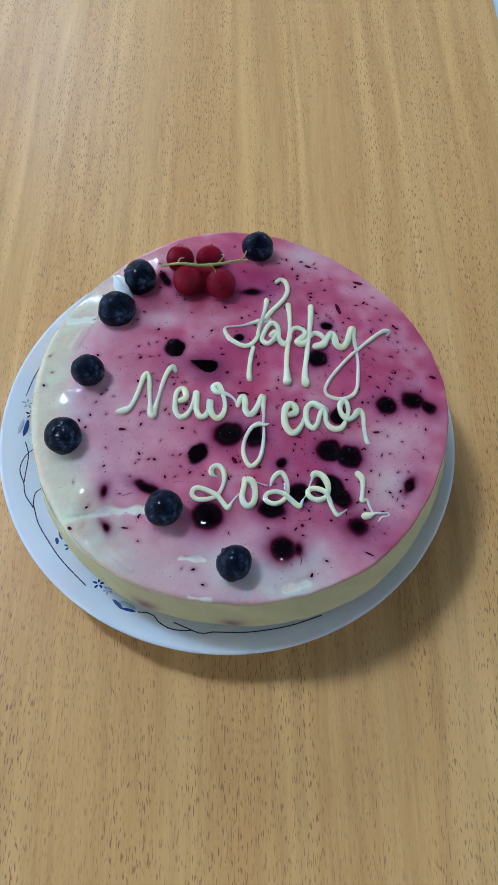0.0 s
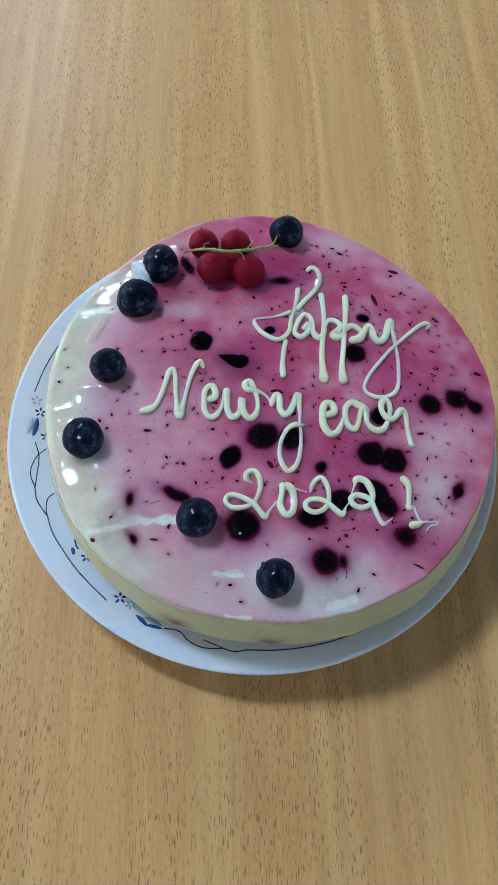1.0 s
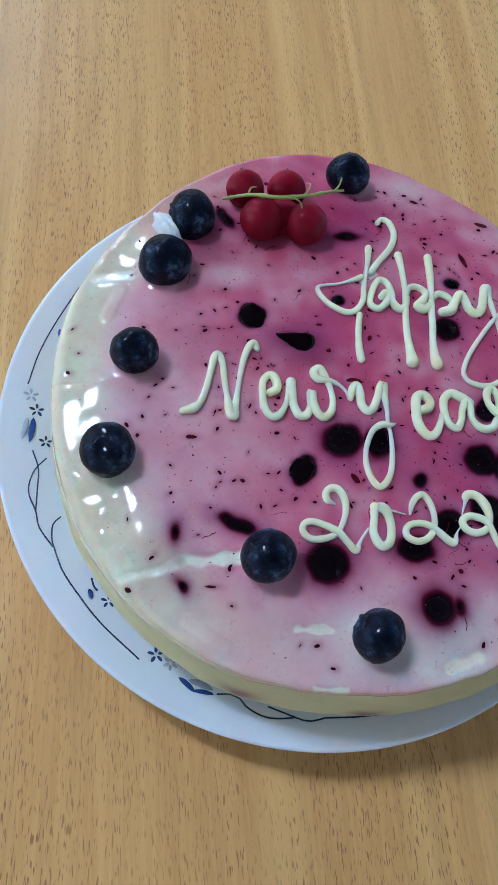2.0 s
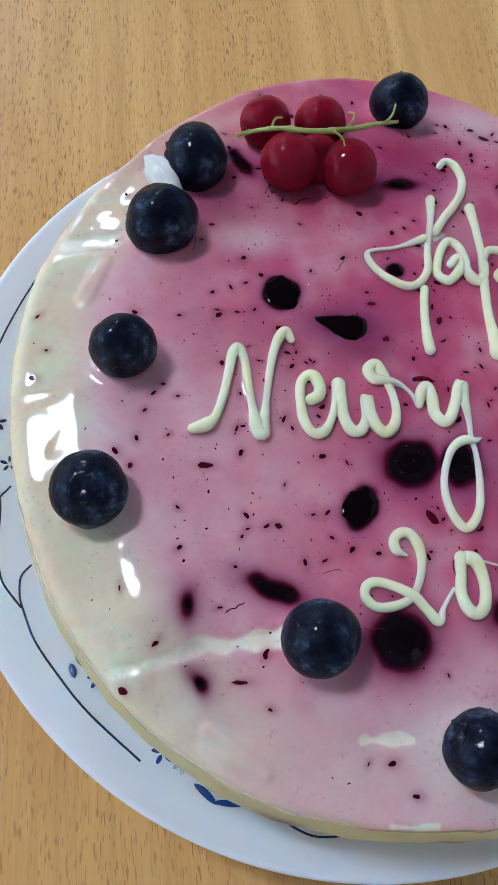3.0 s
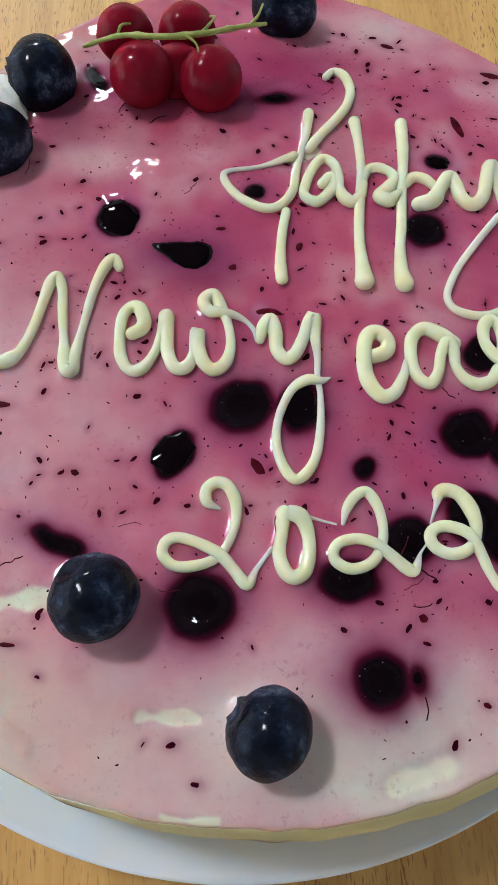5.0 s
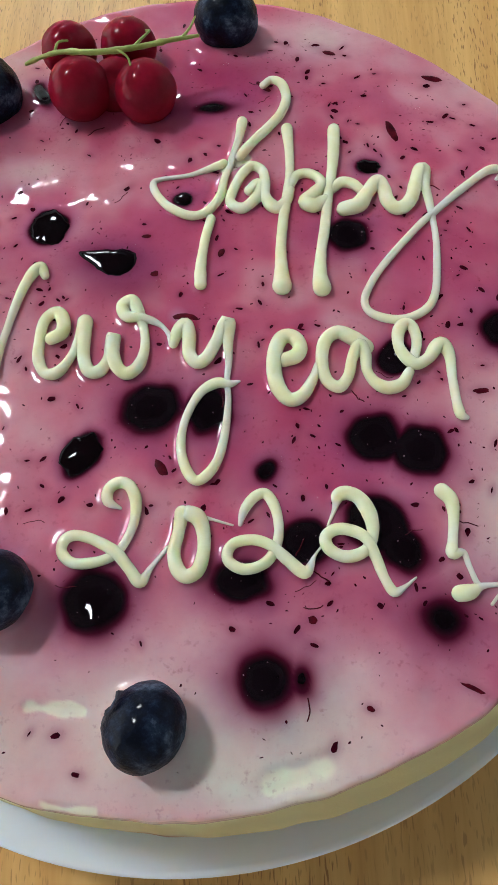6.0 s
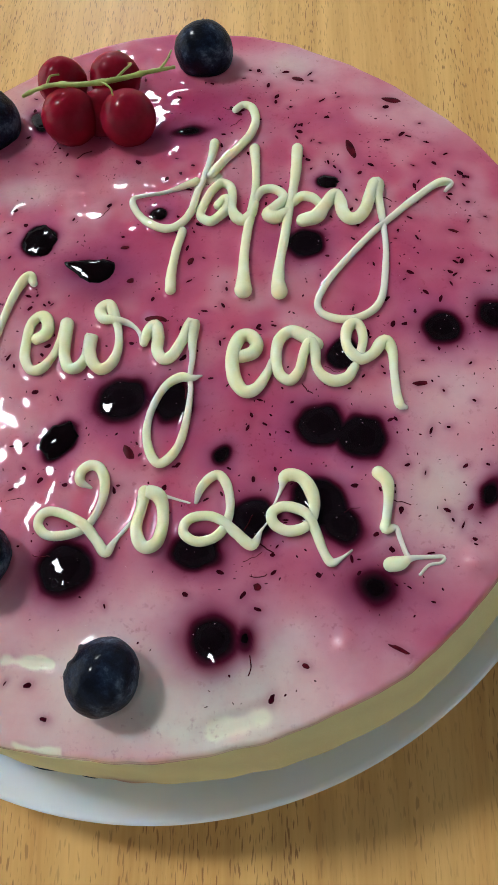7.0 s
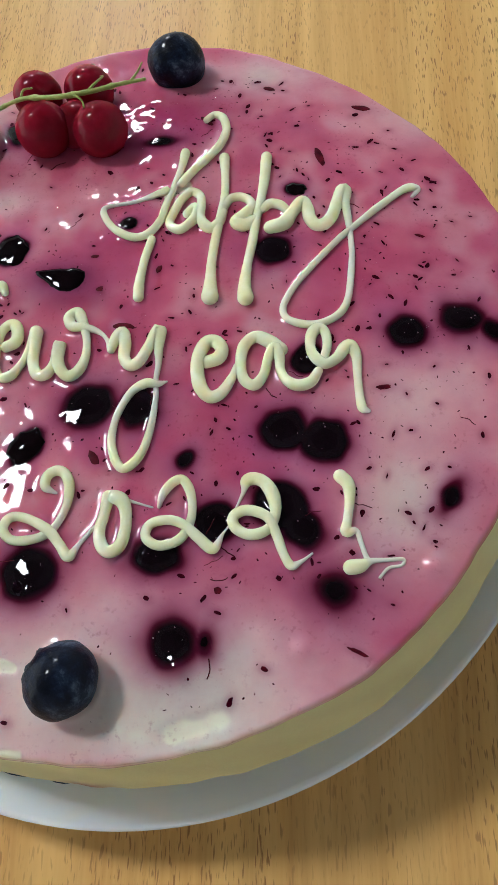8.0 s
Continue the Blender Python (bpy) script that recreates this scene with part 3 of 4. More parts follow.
piped("year_number", "digit_two",
      ((-2.7, -40.3, 0.3), (-4.8, -39.2, 1), (-4.9, -37, 1.1), (-3.2, -35.7, 1.1), (-1.2, -36.3, 1.1), (0.1, -39.1, 1.1), (0, -42.8, 0.9), (-1.4, -46.5, 0.8), (-3.5, -49, 0.9), (-7, -50.2, 1), (-10.5, -50.1, 1), (-12.4, -48.2, 1), (-12, -46.1, 1), (-10, -45.3, 1), (-6.7, -46.2, 1), (-2.9, -48.4, 1.1), (-0.6, -51, 1), (1.6, -53.5, 1.1), (3.3, -50.9, 0.5), (6, -47.5, 0.4)))
piped("year_number", "digit_zero",
      ((8.4, -41.4, 1.3), (7.9, -44.8, 1.1), (7.2, -48.5, 1.2), (8, -51.5, 1.3), (9.6, -52.6, 1.3), (11.5, -51.4, 1.3), (12.4, -47.9, 1.2), (12.1, -44.2, 1.3), (11, -42.1, 1.5), (9, -41.5, 1.2), (12.4, -42.2, 0.4), (17.3, -43.5, 0.2)))
piped("year_number", "digit_two",
      ((18.6, -43.4, 0.4), (19.4, -40.8, 0.9), (21.1, -38.6, 1), (23, -37.9, 1), (24.5, -39.8, 1), (25.3, -42.9, 0.9), (25.2, -46.3, 0.9), (23.8, -49.5, 1), (21.5, -51.1, 1), (18.9, -51.4, 1), (16.7, -50, 1), (16.6, -48.1, 1), (18, -46.7, 1), (21.1, -46.3, 1), (24, -47.4, 1), (26.8, -49.8, 1.1), (29.8, -52, 1.1), (31.5, -49, 0.3), (33, -47.1, 0.2)))
piped("year_number", "digit_two",
      ((33.9, -43.8, 0.2), (35.3, -40.5, 0.5), (35.9, -38.5, 1.3), (37.4, -37.9, 1.3), (39.5, -38.8, 1.3), (41.1, -41.4, 1.4), (41.7, -44.6, 1.1), (40.9, -47.5, 1), (38.8, -49, 1.1), (36.2, -49.2, 1.1), (33.9, -47.8, 1.1), (33.5, -45.8, 1.1), (35.3, -44.5, 1.1), (37.9, -44.7, 1.1), (40.4, -46.2, 1), (41.9, -49.4, 1), (43.2, -53, 0.9), (44.7, -55.3, 0.9), (46.7, -54.3, 0.4), (48.6, -52.8, 0.2)))
piped("year_number", "exclamation_mark",
      ((54.2, -37.5, 1.4), (55.7, -39.2, 1.3), (55.9, -42.3, 1), (55.4, -46.1, 0.9), (55.1, -48.7, 1.1), (57, -48.5, 0.6), (57.7, -50.6, 0.5), (58.5, -53.1, 0.5), (59.1, -54.5, 0.6)),
      ((55.7, -55.6, 1.5), (57.5, -55.3, 1.4), (59.7, -54.3, 0.6), (62.8, -54, 0.4), (65.5, -53.9, 0.4), (65.1, -55, 0.3), (62.7, -55.5, 0.3), (61, -57.3, 0.3)))


def capsule(x, y, x0, y0, x1, y1):
    dx, dy = x1 - x0, y1 - y0
    s = np.clip(((x - x0) * dx + (y - y0) * dy) / (dx * dx + dy * dy), 0, 1)
    return np.hypot(x - x0 - s * dx, y - y0 - s * dy)


def swelling():
    """The jelly drawn up along the piped letters, on a grid of 0.3 mm."""
    grid = np.zeros((680, 680))
    k = np.arange(-10, 11)
    for _, _, strokes in PIPED:
        for stroke in strokes:
            for x, y, r in spline(stroke, 0.35):
                i, j = int(round((x + 102) / 0.3)), int(round((y + 102) / 0.3))
                d = np.hypot((i + k)[:, None] * 0.3 - 102 - x, (j + k)[None, :] * 0.3 - 102 - y)
                h = 0.42 * min(1.0, r) * np.exp(-np.maximum(d - 0.8 * r, 0) / 0.55)
                grid[i - 10:i + 11, j - 10:j + 11] = np.maximum(grid[i - 10:i + 11, j - 10:j + 11], np.where(d < 2.9, h, 0))
    return grid


SWELL = swelling()


def swell(x, y):
    u, v = np.clip((x + 102) / 0.3, 0, 678.9), np.clip((y + 102) / 0.3, 0, 678.9)
    i, j = np.floor(u).astype(int), np.floor(v).astype(int)
    u, v = u - i, v - j
    return SWELL[i, j] * (1 - u) * (1 - v) + SWELL[i + 1, j] * u * (1 - v) + SWELL[i, j + 1] * (1 - u) * v + SWELL[i + 1, j + 1] * u * v


def wave(x, y, size, seed):
    return np.array([noise.noise((a / size, b / size, seed)) for a, b in zip(np.ravel(x), np.ravel(y))]).reshape(np.shape(x))


def glaze_top(x, y):
    """Height of the glaze over the floor at x, y in mm, without its small ripples."""
    x, y = np.asarray(x, float), np.asarray(y, float)
    z = 805.6 - 0.04 * x - 0.00025 * (x * x + y * y)
    a, r = np.arctan2(y + 1, x - 6), np.hypot(x - 6, y + 1)
    west = np.exp(-((np.mod(a, 2 * np.pi) - radians(205)) / 0.75) ** 2)
    north = np.exp(-((a - radians(85)) / 0.9) ** 2)
    z = z - (3.6 * west + 1.6 * north) * smooth01(66, 90, r)
    z = z - 1.6 * np.exp(-((x + 24) ** 2 + (y - 37) ** 2) / 90)
    z = z - 3.4 * np.exp(-((a - radians(138)) / 0.48) ** 2) * smooth01(52, 88, r)
    for bx, by, br, *_ in BERRIES:
        z = z + 0.9 * np.exp(-np.maximum(np.hypot(x - bx, y - by) - br * 0.93, 0) / 1.3)
    z = z + swell(x, y)
    for fx, fy, length, width, turn, soft in FRUITS:
        if width > 2.5:
            z = z + 0.38 * np.exp(-((x - fx) ** 2 + (y - fy) ** 2) / (0.8 * width) ** 2)
    for bx, by, size, high in BUMPS:
        z = z + high * np.exp(-((x - bx) ** 2 + (y - by) ** 2) / size ** 2)
    for x0, y0, x1, y1, w, high in RIDGES:
        z = z + high * np.exp(-(capsule(x, y, x0, y0, x1, y1) / w) ** 4)
    for x0, y0, x1, y1, w in PARTED:
        z = z - 0.45 * (1 - smooth01(w * 0.4, w * 1.5, capsule(x, y, x0, y0, x1, y1)))
    return z


def ripples(x, y):
    edge = smooth01(45, 85, np.hypot(x, y))
    north = np.exp(-((x - 0) ** 2 + (y - 40) ** 2) / 900)
    west = smooth01(-35, -65, x)
    middle = np.exp(-((x + 16) ** 2 + (y + 26) ** 2) / 620)
    return ((0.10 + 0.11 * edge + 0.26 * north + 0.05 * middle) * wave(x, y, 13, 1.7) + (0.085 + 0.06 * edge + 0.22 * north + 0.04 * west + 0.06 * middle) * wave(x, y, 5, 8.3)
            + (0.03 + 0.015 * west + 0.05 * north + 0.02 * middle) * wave(x, y, 2.2, 3.3))


CREAM_DYE, ROSE_DYE, PINK_DYE = np.array((0.75, 0.67, 0.57)), np.array((0.74, 0.42, 0.44)), np.array((0.62, 0.145, 0.222))
MAGENTA_DYE, JUICE_DYE, BLACK_DYE = np.array((0.40, 0.038, 0.122)), np.array((0.12, 0.004, 0.028)), np.array((0.006, 0.002, 0.004))


def fleck_places():
    """Where seeds and scraps of skin lie in the jelly: x, y, length, width in mm, turn."""
    rng, rows = random.Random(4), []
    while len(rows) < 1050:
        x, y = rng.uniform(-84, 96), rng.uniform(-90, 92)
        if math.hypot(x - 6, y + 1) > 84 or (x < -35 - 25 * rng.random() and rng.random() < 0.6) or (y < -60 and rng.random() < 0.6) or (x < 20 and rng.random() < 0.35):
            continue
        if any(math.hypot(x - b[0], y - b[1]) < b[2] for b in BERRIES) or any(math.hypot(x - q[0], y - q[1]) < q[2] + 0.6 for q in FRUITS):
            continue
        size = rng.uniform(0.3, 0.75) if rng.random() < 0.64 else rng.uniform(0.75, 2.0)
        rows.append((x, y, size * 1.3, size * rng.uniform(0.35, 0.85), rng.uniform(0, 180)))
    return rows


FLECKS = fleck_places()
HALOS = [row for row in FLECKS if row[2] > 1.2]


def dye(x, y):
    """The glaze's colour at x, y in mm: cream where it is thin, pink to magenta where juice has run, redder by the
    currants.
    """
    def spot(cx, cy, sx, sy):
        return np.exp(-((x - cx) / sx) ** 2 - ((y - cy) / sy) ** 2)
    cloud = wave(x, y, 26, 3.1) + 0.5 * wave(x, y, 9, 5.5)
    pale = (1.15 * spot(-82, -10, 26, 60) + 0.75 * spot(-62, -62, 24, 22) + 0.6 * spot(-30, -88, 30, 16) + 1.0 * spot(22, -84, 30, 12) + 0.85 * spot(66, -43, 12, 14)
            + 0.6 * spot(-72, 40, 20, 20) + 0.7 * spot(-27, 38, 11, 5) + 0.55 * spot(71, -19, 14, 10) + 0.5 * spot(35, 76, 14, 10) + 0.35 * spot(-35, -15, 22, 30)
            + 0.4 * spot(75, 62, 16, 14) + 0.5 * spot(34, -70, 9, 7) + 0.4 * spot(2, -68, 34, 12))
    deep = (0.75 * spot(10, 62, 26, 14) + 0.55 * spot(-12, 14, 20, 14) + 0.48 * spot(36, -34, 26, 16) + 0.35 * spot(70, -66, 14, 14) + 0.25 * spot(84, 22, 14, 26)
            + 0.45 * spot(20, -20, 26, 14) + 0.7 * spot(-38, 50, 9, 12) + 0.3 * spot(30, 30, 30, 26) + 0.35 * spot(62, 8, 26, 12) + 0.25 * spot(-25, 66, 20, 10))
    pale = np.clip(pale * (1 + 0.5 * cloud), 0, 1)[..., None]
    deep = np.clip(deep * (1 + 0.6 * cloud), 0, 1)[..., None]
    c = PINK_DYE * (1 + 0.10 * cloud[..., None])
    blotch = wave(x, y, 15, 11.3) + 0.6 * wave(x, y, 6, 12.9)
    c = c + (ROSE_DYE * 0.97 - c) * np.clip(0.9 * blotch, 0, 0.55)[..., None] + (MAGENTA_DYE - c) * np.clip(-0.85 * blotch, 0, 0.45)[..., None]
    c = np.where(pale < 0.5, c + (ROSE_DYE - c) * pale * 2, ROSE_DYE + (CREAM_DYE - ROSE_DYE) * (pale * 2 - 1))
    c = c + (MAGENTA_DYE - c) * deep * 0.92
    # deeper red under and just south of the currants
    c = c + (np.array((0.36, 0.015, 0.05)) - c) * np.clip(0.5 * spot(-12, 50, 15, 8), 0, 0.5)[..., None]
    c = c + (MAGENTA_DYE * 0.55 - c) * np.clip(0.8 * spot(-8, 12, 9, 5) + 0.6 * spot(-4, 6, 8, 4) + 0.5 * spot(-33, 47, 6, 6), 0, 0.8)[..., None]
    turn, r = np.mod(np.arctan2(y + 1, x - 6), 2 * np.pi), np.hypot(x - 6, y + 1)
    rim = smooth01(67, 81, r + 3.5 * wave(x, y, 8, 6.1) + 1.2 * wave(x, y, 3, 2.7)) * np.exp(-((turn - radians(181)) / 1.08) ** 4)
    c = c + (np.array((0.72, 0.66, 0.42)) - c) * (0.85 * rim)[..., None]
    for x0, y0, x1, y1, w in PARTED:
        c = c + (np.array((0.90, 0.87, 0.66)) - c) * (1 - smooth01(w * 0.62, w * 1.15, capsule(x, y, x0, y0, x1, y1) + 1.5 * wave(x, y, 5, 2.2) + 0.5 * wave(x, y, 2.5, 7.2)))[..., None] * 0.95
    for fx, fy, length, width, turn in FLAKES + HALOS:
        near = (np.abs(x - fx) < 6) & (np.abs(y - fy) < 6)
        px, py = x[near], y[near]
        s, k = math.sin(radians(turn)), math.cos(radians(turn))
        d = np.hypot(((px - fx) * k + (py - fy) * s) / (length / 2 + 0.5), ((py - fy) * k - (px - fx) * s) / (width / 2 + 0.5))
        c[near] = c[near] + (MAGENTA_DYE * 0.7 - c[near]) * (0.5 * np.exp(-d * d * 0.9))[..., None]
    stain, juice, black = np.zeros(x.shape), np.zeros(x.shape), np.zeros(x.shape)
    fringe = np.zeros(x.shape)
    for fx, fy, length, width, turn, soft in FRUITS + [(-7.8, 12.5, 3.6, 1.8, -8, 0.9)]:
        near = (np.abs(x - fx) < 30) & (np.abs(y - fy) < 30)
        px, py = x[near], y[near]
        s, k = math.sin(radians(turn)), math.cos(radians(turn))
        u, v = (px - fx) * k + (py - fy) * s, (py - fy) * k - (px - fx) * s
        d = (np.hypot(u / length, v / width) - 1) * width + 0.7 * wave(px, py, 3.5, 4.4)
        away = np.maximum(d, 0)
        fringe[near] = np.maximum(fringe[near], 0.5 * np.exp(-away / (2.8 * soft)))
        stain[near] = np.maximum(stain[near], 0.8 * np.exp(-away / (1.9 * soft)))
        juice[near] = np.maximum(juice[near], np.exp(-away / (1.05 * soft)))
        black[near] = np.maximum(black[near], 1 - smooth01(-0.9 * soft, 0.8 * soft, d))
    for much, tone in ((fringe, np.array((0.40, 0.17, 0.36))), (stain, MAGENTA_DYE * 0.75), (juice, JUICE_DYE), (black, BLACK_DYE)):
        c = c + (tone - c) * much[..., None]
    return np.clip(c, 0.002, 0.9)


def put_dye(ob, colours):
    a = ob.data.color_attributes.new("dye", "FLOAT_COLOR", "POINT")
    a.data.foreach_set("color", np.hstack([colours, np.ones((len(colours), 1))]).astype(np.float32).ravel())


def grid_faces(rings, n, first):
    return [(first + i * n + k, first + i * n + (k + 1) % n, first + (i + 1) * n + (k + 1) % n, first + (i + 1) * n + k) for i in range(rings - 1) for k in range(n)]


def cake():
    thing = new("cake")
    thing.location = (0, 0, CAKE_BASE)
    tagged(thing, "round cheesecake with glossy pink blueberry glaze on a plate", "cake")
    n = 1000
    a = np.arange(n) * 2 * np.pi / n
    r_out = outline(a) * 1000 + 0.55 * wave(np.cos(a) * 30, np.sin(a) * 30, 5, 1.1) + 0.3 * wave(np.cos(a) * 30, np.sin(a) * 30, 1.6, 4.1)
    # radius of the widest part of the side
    foot = 92.4 * r_out / 90.5 + 2.6 * np.exp(-((a - radians(300)) / 0.9) ** 2)
    # glaze: flat top, rolled edge, a short uneven drape
    round_r = 0.9 + 3.4 * np.exp(-((np.mod(a, 2 * np.pi) - radians(188)) / 0.85) ** 2) + 1.4 * np.exp(-((np.mod(a, 2 * np.pi) - radians(95)) / 0.6) ** 2)
    rows = []
    for s in np.linspace(0.008, 1, 250) ** 0.75:
        rows.append((s * (r_out - round_r), np.zeros(n)))
    for q in np.linspace(0.12, 1, 9) * math.pi / 2:
        rows.append((r_out - round_r + round_r * math.sin(q), round_r * (1 - math.cos(q))))
    drape = 0.7 + 0.9 * wave(np.cos(a) * 40, np.sin(a) * 40, 9, 6.6) + 2.6 * np.exp(-((a - radians(100)) / 0.5) ** 2) + (4.0 + 3.0 * wave(np.cos(a) * 40, np.sin(a) * 40, 4, 2.6)) * np.exp(-((a - radians(205)) / 0.7) ** 2)
    for s in (0.4, 0.8, 1.0):
        rows.append((r_out + 0.1 + (foot - 0.2 - r_out) * np.maximum(drape, 0.3) * s / 15 - (0.7 if s == 1.0 else 0), round_r + np.maximum(drape, 0.3) * s))
    xs = np.array([6 + r * np.cos(a) for r, _ in rows])
    ys = np.array([-1 + r * np.sin(a) for r, _ in rows])
    down = np.array([d for _, d in rows])
    zs = glaze_top(xs, ys) + ripples(xs, ys) * np.exp(-down / 2) - down
    verts = np.stack([xs, ys, zs], -1).reshape(-1, 3)
    centre = np.array([[6, -1, float(glaze_top(6.0, -1.0))]])
    verts = np.vstack([verts, centre]) / 1000 - np.array((0, 0, CAKE_BASE))
    faces = grid_faces(len(rows), n, 0) + [(len(verts) - 1, k, (k + 1) % n) for k in range(n)]
    glaze = link("glaze", verts, faces, GLAZE, thing, "glossy pink and magenta blueberry jelly glaze")
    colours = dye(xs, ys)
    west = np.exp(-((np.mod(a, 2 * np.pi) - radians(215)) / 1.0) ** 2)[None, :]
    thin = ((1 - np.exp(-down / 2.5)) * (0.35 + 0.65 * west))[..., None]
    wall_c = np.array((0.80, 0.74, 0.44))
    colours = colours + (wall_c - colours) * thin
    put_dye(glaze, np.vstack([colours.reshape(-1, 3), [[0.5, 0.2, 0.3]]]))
    # body: the wall under it
    levels = [(0.0, 0.888), (0.004, 0.92), (0.009, 0.962), (0.012, 0.982), (0.0145, 0.9935), (0.0165, 0.999), (0.0185, 1.0)]
    levels += [(z, 0.0) for z in np.linspace(0.0200, 0.0335, 14)]
    bx, by, bz = [], [], []
    for z, wide in levels:
        sag = 0.3 * wave(np.cos(a) * 30, np.sin(a) * 30 + z * 900, 8, 9.1)
        q = max(0.0, (z - 0.0185) / 0.015)
        r = sag + (wide * foot if wide else foot + (r_out - 0.35 - foot) * q ** 1.25)
        top = glaze_top(6 + r_out * np.cos(a), -1 + r_out * np.sin(a)) / 1000 - CAKE_BASE - 0.0009 - round_r * 0.0006
        bx.append(6 + r * np.cos(a)), by.append(-1 + r * np.sin(a)), bz.append(z / 0.0335 * top)
    bx, by, bz = np.array(bx), np.array(by), np.array(bz)
    v = np.stack([bx / 1000, by / 1000, bz], -1).reshape(-1, 3)
    v = np.vstack([v, [[0.006, -0.001, 0.0], [0.006, -0.001, 0.030]]])
    m = len(levels)
    f = grid_faces(m, n, 0) + [(m * n, (k + 1) % n, k) for k in range(n)] + [(m * n + 1, (m - 1) * n + k, (m - 1) * n + (k + 1) % n) for k in range(n)]
    wall = link("side", v, f, CHEESE, thing, "smooth pale yellow cheesecake side")
    shade = wave(bx + bz * 2000, by, 14, 2.9)[..., None]
    c = np.array((0.66, 0.625, 0.33)) * (1 + 0.10 * shade)
    for turn, height, w, h in ((247, 0.0215, 6.5, 0.0045), (268.5, 0.0205, 6.0, 0.0035)):
        d = np.hypot((np.mod(a, 2 * np.pi) - radians(turn))[None, :] * 89 / w, (bz - height) / h)
        c = c + (np.array((0.16, 0.03, 0.09)) - c) * np.exp(-d * d * 1.6)[..., None] * 0.85
    put_dye(wall, np.vstack([c.reshape(-1, 3), [[0.6, 0.55, 0.33]] * 2]))
    return thing


CAKE_OB = cake()


def height_at(x, y):
    return (float(glaze_top(x, y)) + float(ripples(np.array([x]), np.array([y]))[0])) / 1000


def sunken_fruit(x, y, length, width, turn, soft):
    """A berry or a piece of one, its crown just above the glaze."""
    proud = 0.42 if soft < 0.5 else 0.07
    size = 0.95 if soft < 0.5 else 0.66
    s, k = math.sin(radians(turn)), math.cos(radians(turn))
    rings, n = (0.12, 0.3, 0.5, 0.7, 0.85, 0.95, 1.0), 36
    verts = []
    for q in rings + (1.0,):
        for i in range(n):
            a = 2 * math.pi * i / n
            j = 1 + 0.22 * noise.noise((math.cos(a) * 1.5 + x, math.sin(a) * 1.5 + y, 0)) + 0.12 * noise.noise((math.cos(a) * 5 + x, math.sin(a) * 5, y))
            u, w = math.cos(a) * length * size * j * q, math.sin(a) * width * size * j * q
            verts.append((x + u * k - w * s, y + u * s + w * k))
    p = np.array(verts + [(x, y)])
    z = glaze_top(p[:, 0], p[:, 1]) + ripples(p[:, 0], p[:, 1])
    rise = [proud * (1 - q * q) ** (0.5 if soft < 0.5 else 1.0) - 0.03 for q in rings] + [-1.5]
    z = z + np.append(np.repeat(rise, n), rise[0])
    out = np.hstack([p, z[:, None]]) / 1000 - np.array((0, 0, CAKE_BASE))
    m = len(out) - 1
    faces = [(m, i, (i + 1) % n) for i in range(n)] + grid_faces(len(rise), n, 0) + [tuple(range(m - n, m))[::-1]]
    link("sunken_fruit", out, faces, FRUIT if soft < 0.5 else DEEP, CAKE_OB, "dark blueberry set in the glaze")


for row in FRUITS:
    sunken_fruit(*row)


def pointed_piece(x, y, turn):
    """A dark wedge of fruit, blunt at one end."""
    bm = bmesh.new()
    shape = [(-7.6, 1.6), (-4.2, 2.3), (0, 2.6), (4.4, 3.0), (6.2, 1.4), (5.6, -2.1), (2.8, -4.2), (-0.8, -3.2), (-3.9, -0.7)]
    for _ in range(2):
        shape = [(a[0] * (1 - w) + b[0] * w, a[1] * (1 - w) + b[1] * w) for a, b in zip(shape, shape[1:] + shape[:1]) for w in (0.25, 0.75)]
    shape = [(u * (1 + 0.10 * noise.noise((u, w, 3.0))), w * (1 + 0.16 * noise.noise((u * 1.3, w * 1.3, 7.0)))) for u, w in shape]
    s, k = math.sin(radians(turn)), math.cos(radians(turn))
    for scale, lift in ((1.0, -0.3), (0.95, 0.15), (0.75, 0.4), (0.3, 0.5)):
        for u, w in shape:
            px, py = x + (u * k - w * s) * scale, y + (u * s + w * k) * scale
            bm.verts.new((px / 1000, py / 1000, height_at(px, py) - CAKE_BASE + lift / 1000))
    bm.verts.ensure_lookup_table()
    n = len(shape)
    for i in range(3):
        for q in range(n):
            bm.faces.new([bm.verts[i * n + q], bm.verts[i * n + (q + 1) % n], bm.verts[(i + 1) * n + (q + 1) % n], bm.verts[(i + 1) * n + q]])
    bm.faces.new([bm.verts[3 * n + q] for q in range(n)])
    part("sunken_fruit", bm, FRUIT, CAKE_OB, "dark pointed piece of fruit set in the glaze")


pointed_piece(-8.7, 12.6, -4)


def flake_shape(x, y, length, width, turn, thick, n, rng, base):
    """A thin leaf-like flake lying on the glaze: verts and faces."""
    s, k = math.sin(radians(turn)), math.cos(radians(turn))
    edge, core = [], []
    for i in range(n):
        a = 2 * math.pi * i / n
        j = 1 + rng.uniform(-0.14, 0.14)
        u, w = math.cos(a) * length / 2 * j, math.sin(a) * width / 2 * j
        px, py = x + u * k - w * s, y + u * s + w * k
        edge.append((px, py))
    def h(px, py):
        return base + (px - x) * slope[0] + (py - y) * slope[1]
    slope = (-0.04 - 0.0005 * x, -0.0005 * y)
    verts = [(px / 1000, py / 1000, (h(px, py) - 0.06) / 1000 - CAKE_BASE) for px, py in edge]
    verts += [((x + (px - x) * 0.6) / 1000, (y + (py - y) * 0.6) / 1000, (h(px, py) + thick) / 1000 - CAKE_BASE) for px, py in edge]
    faces = [(i, (i + 1) % n, n + (i + 1) % n, n + i) for i in range(n)] + [tuple(range(n, 2 * n))]
    return verts, faces


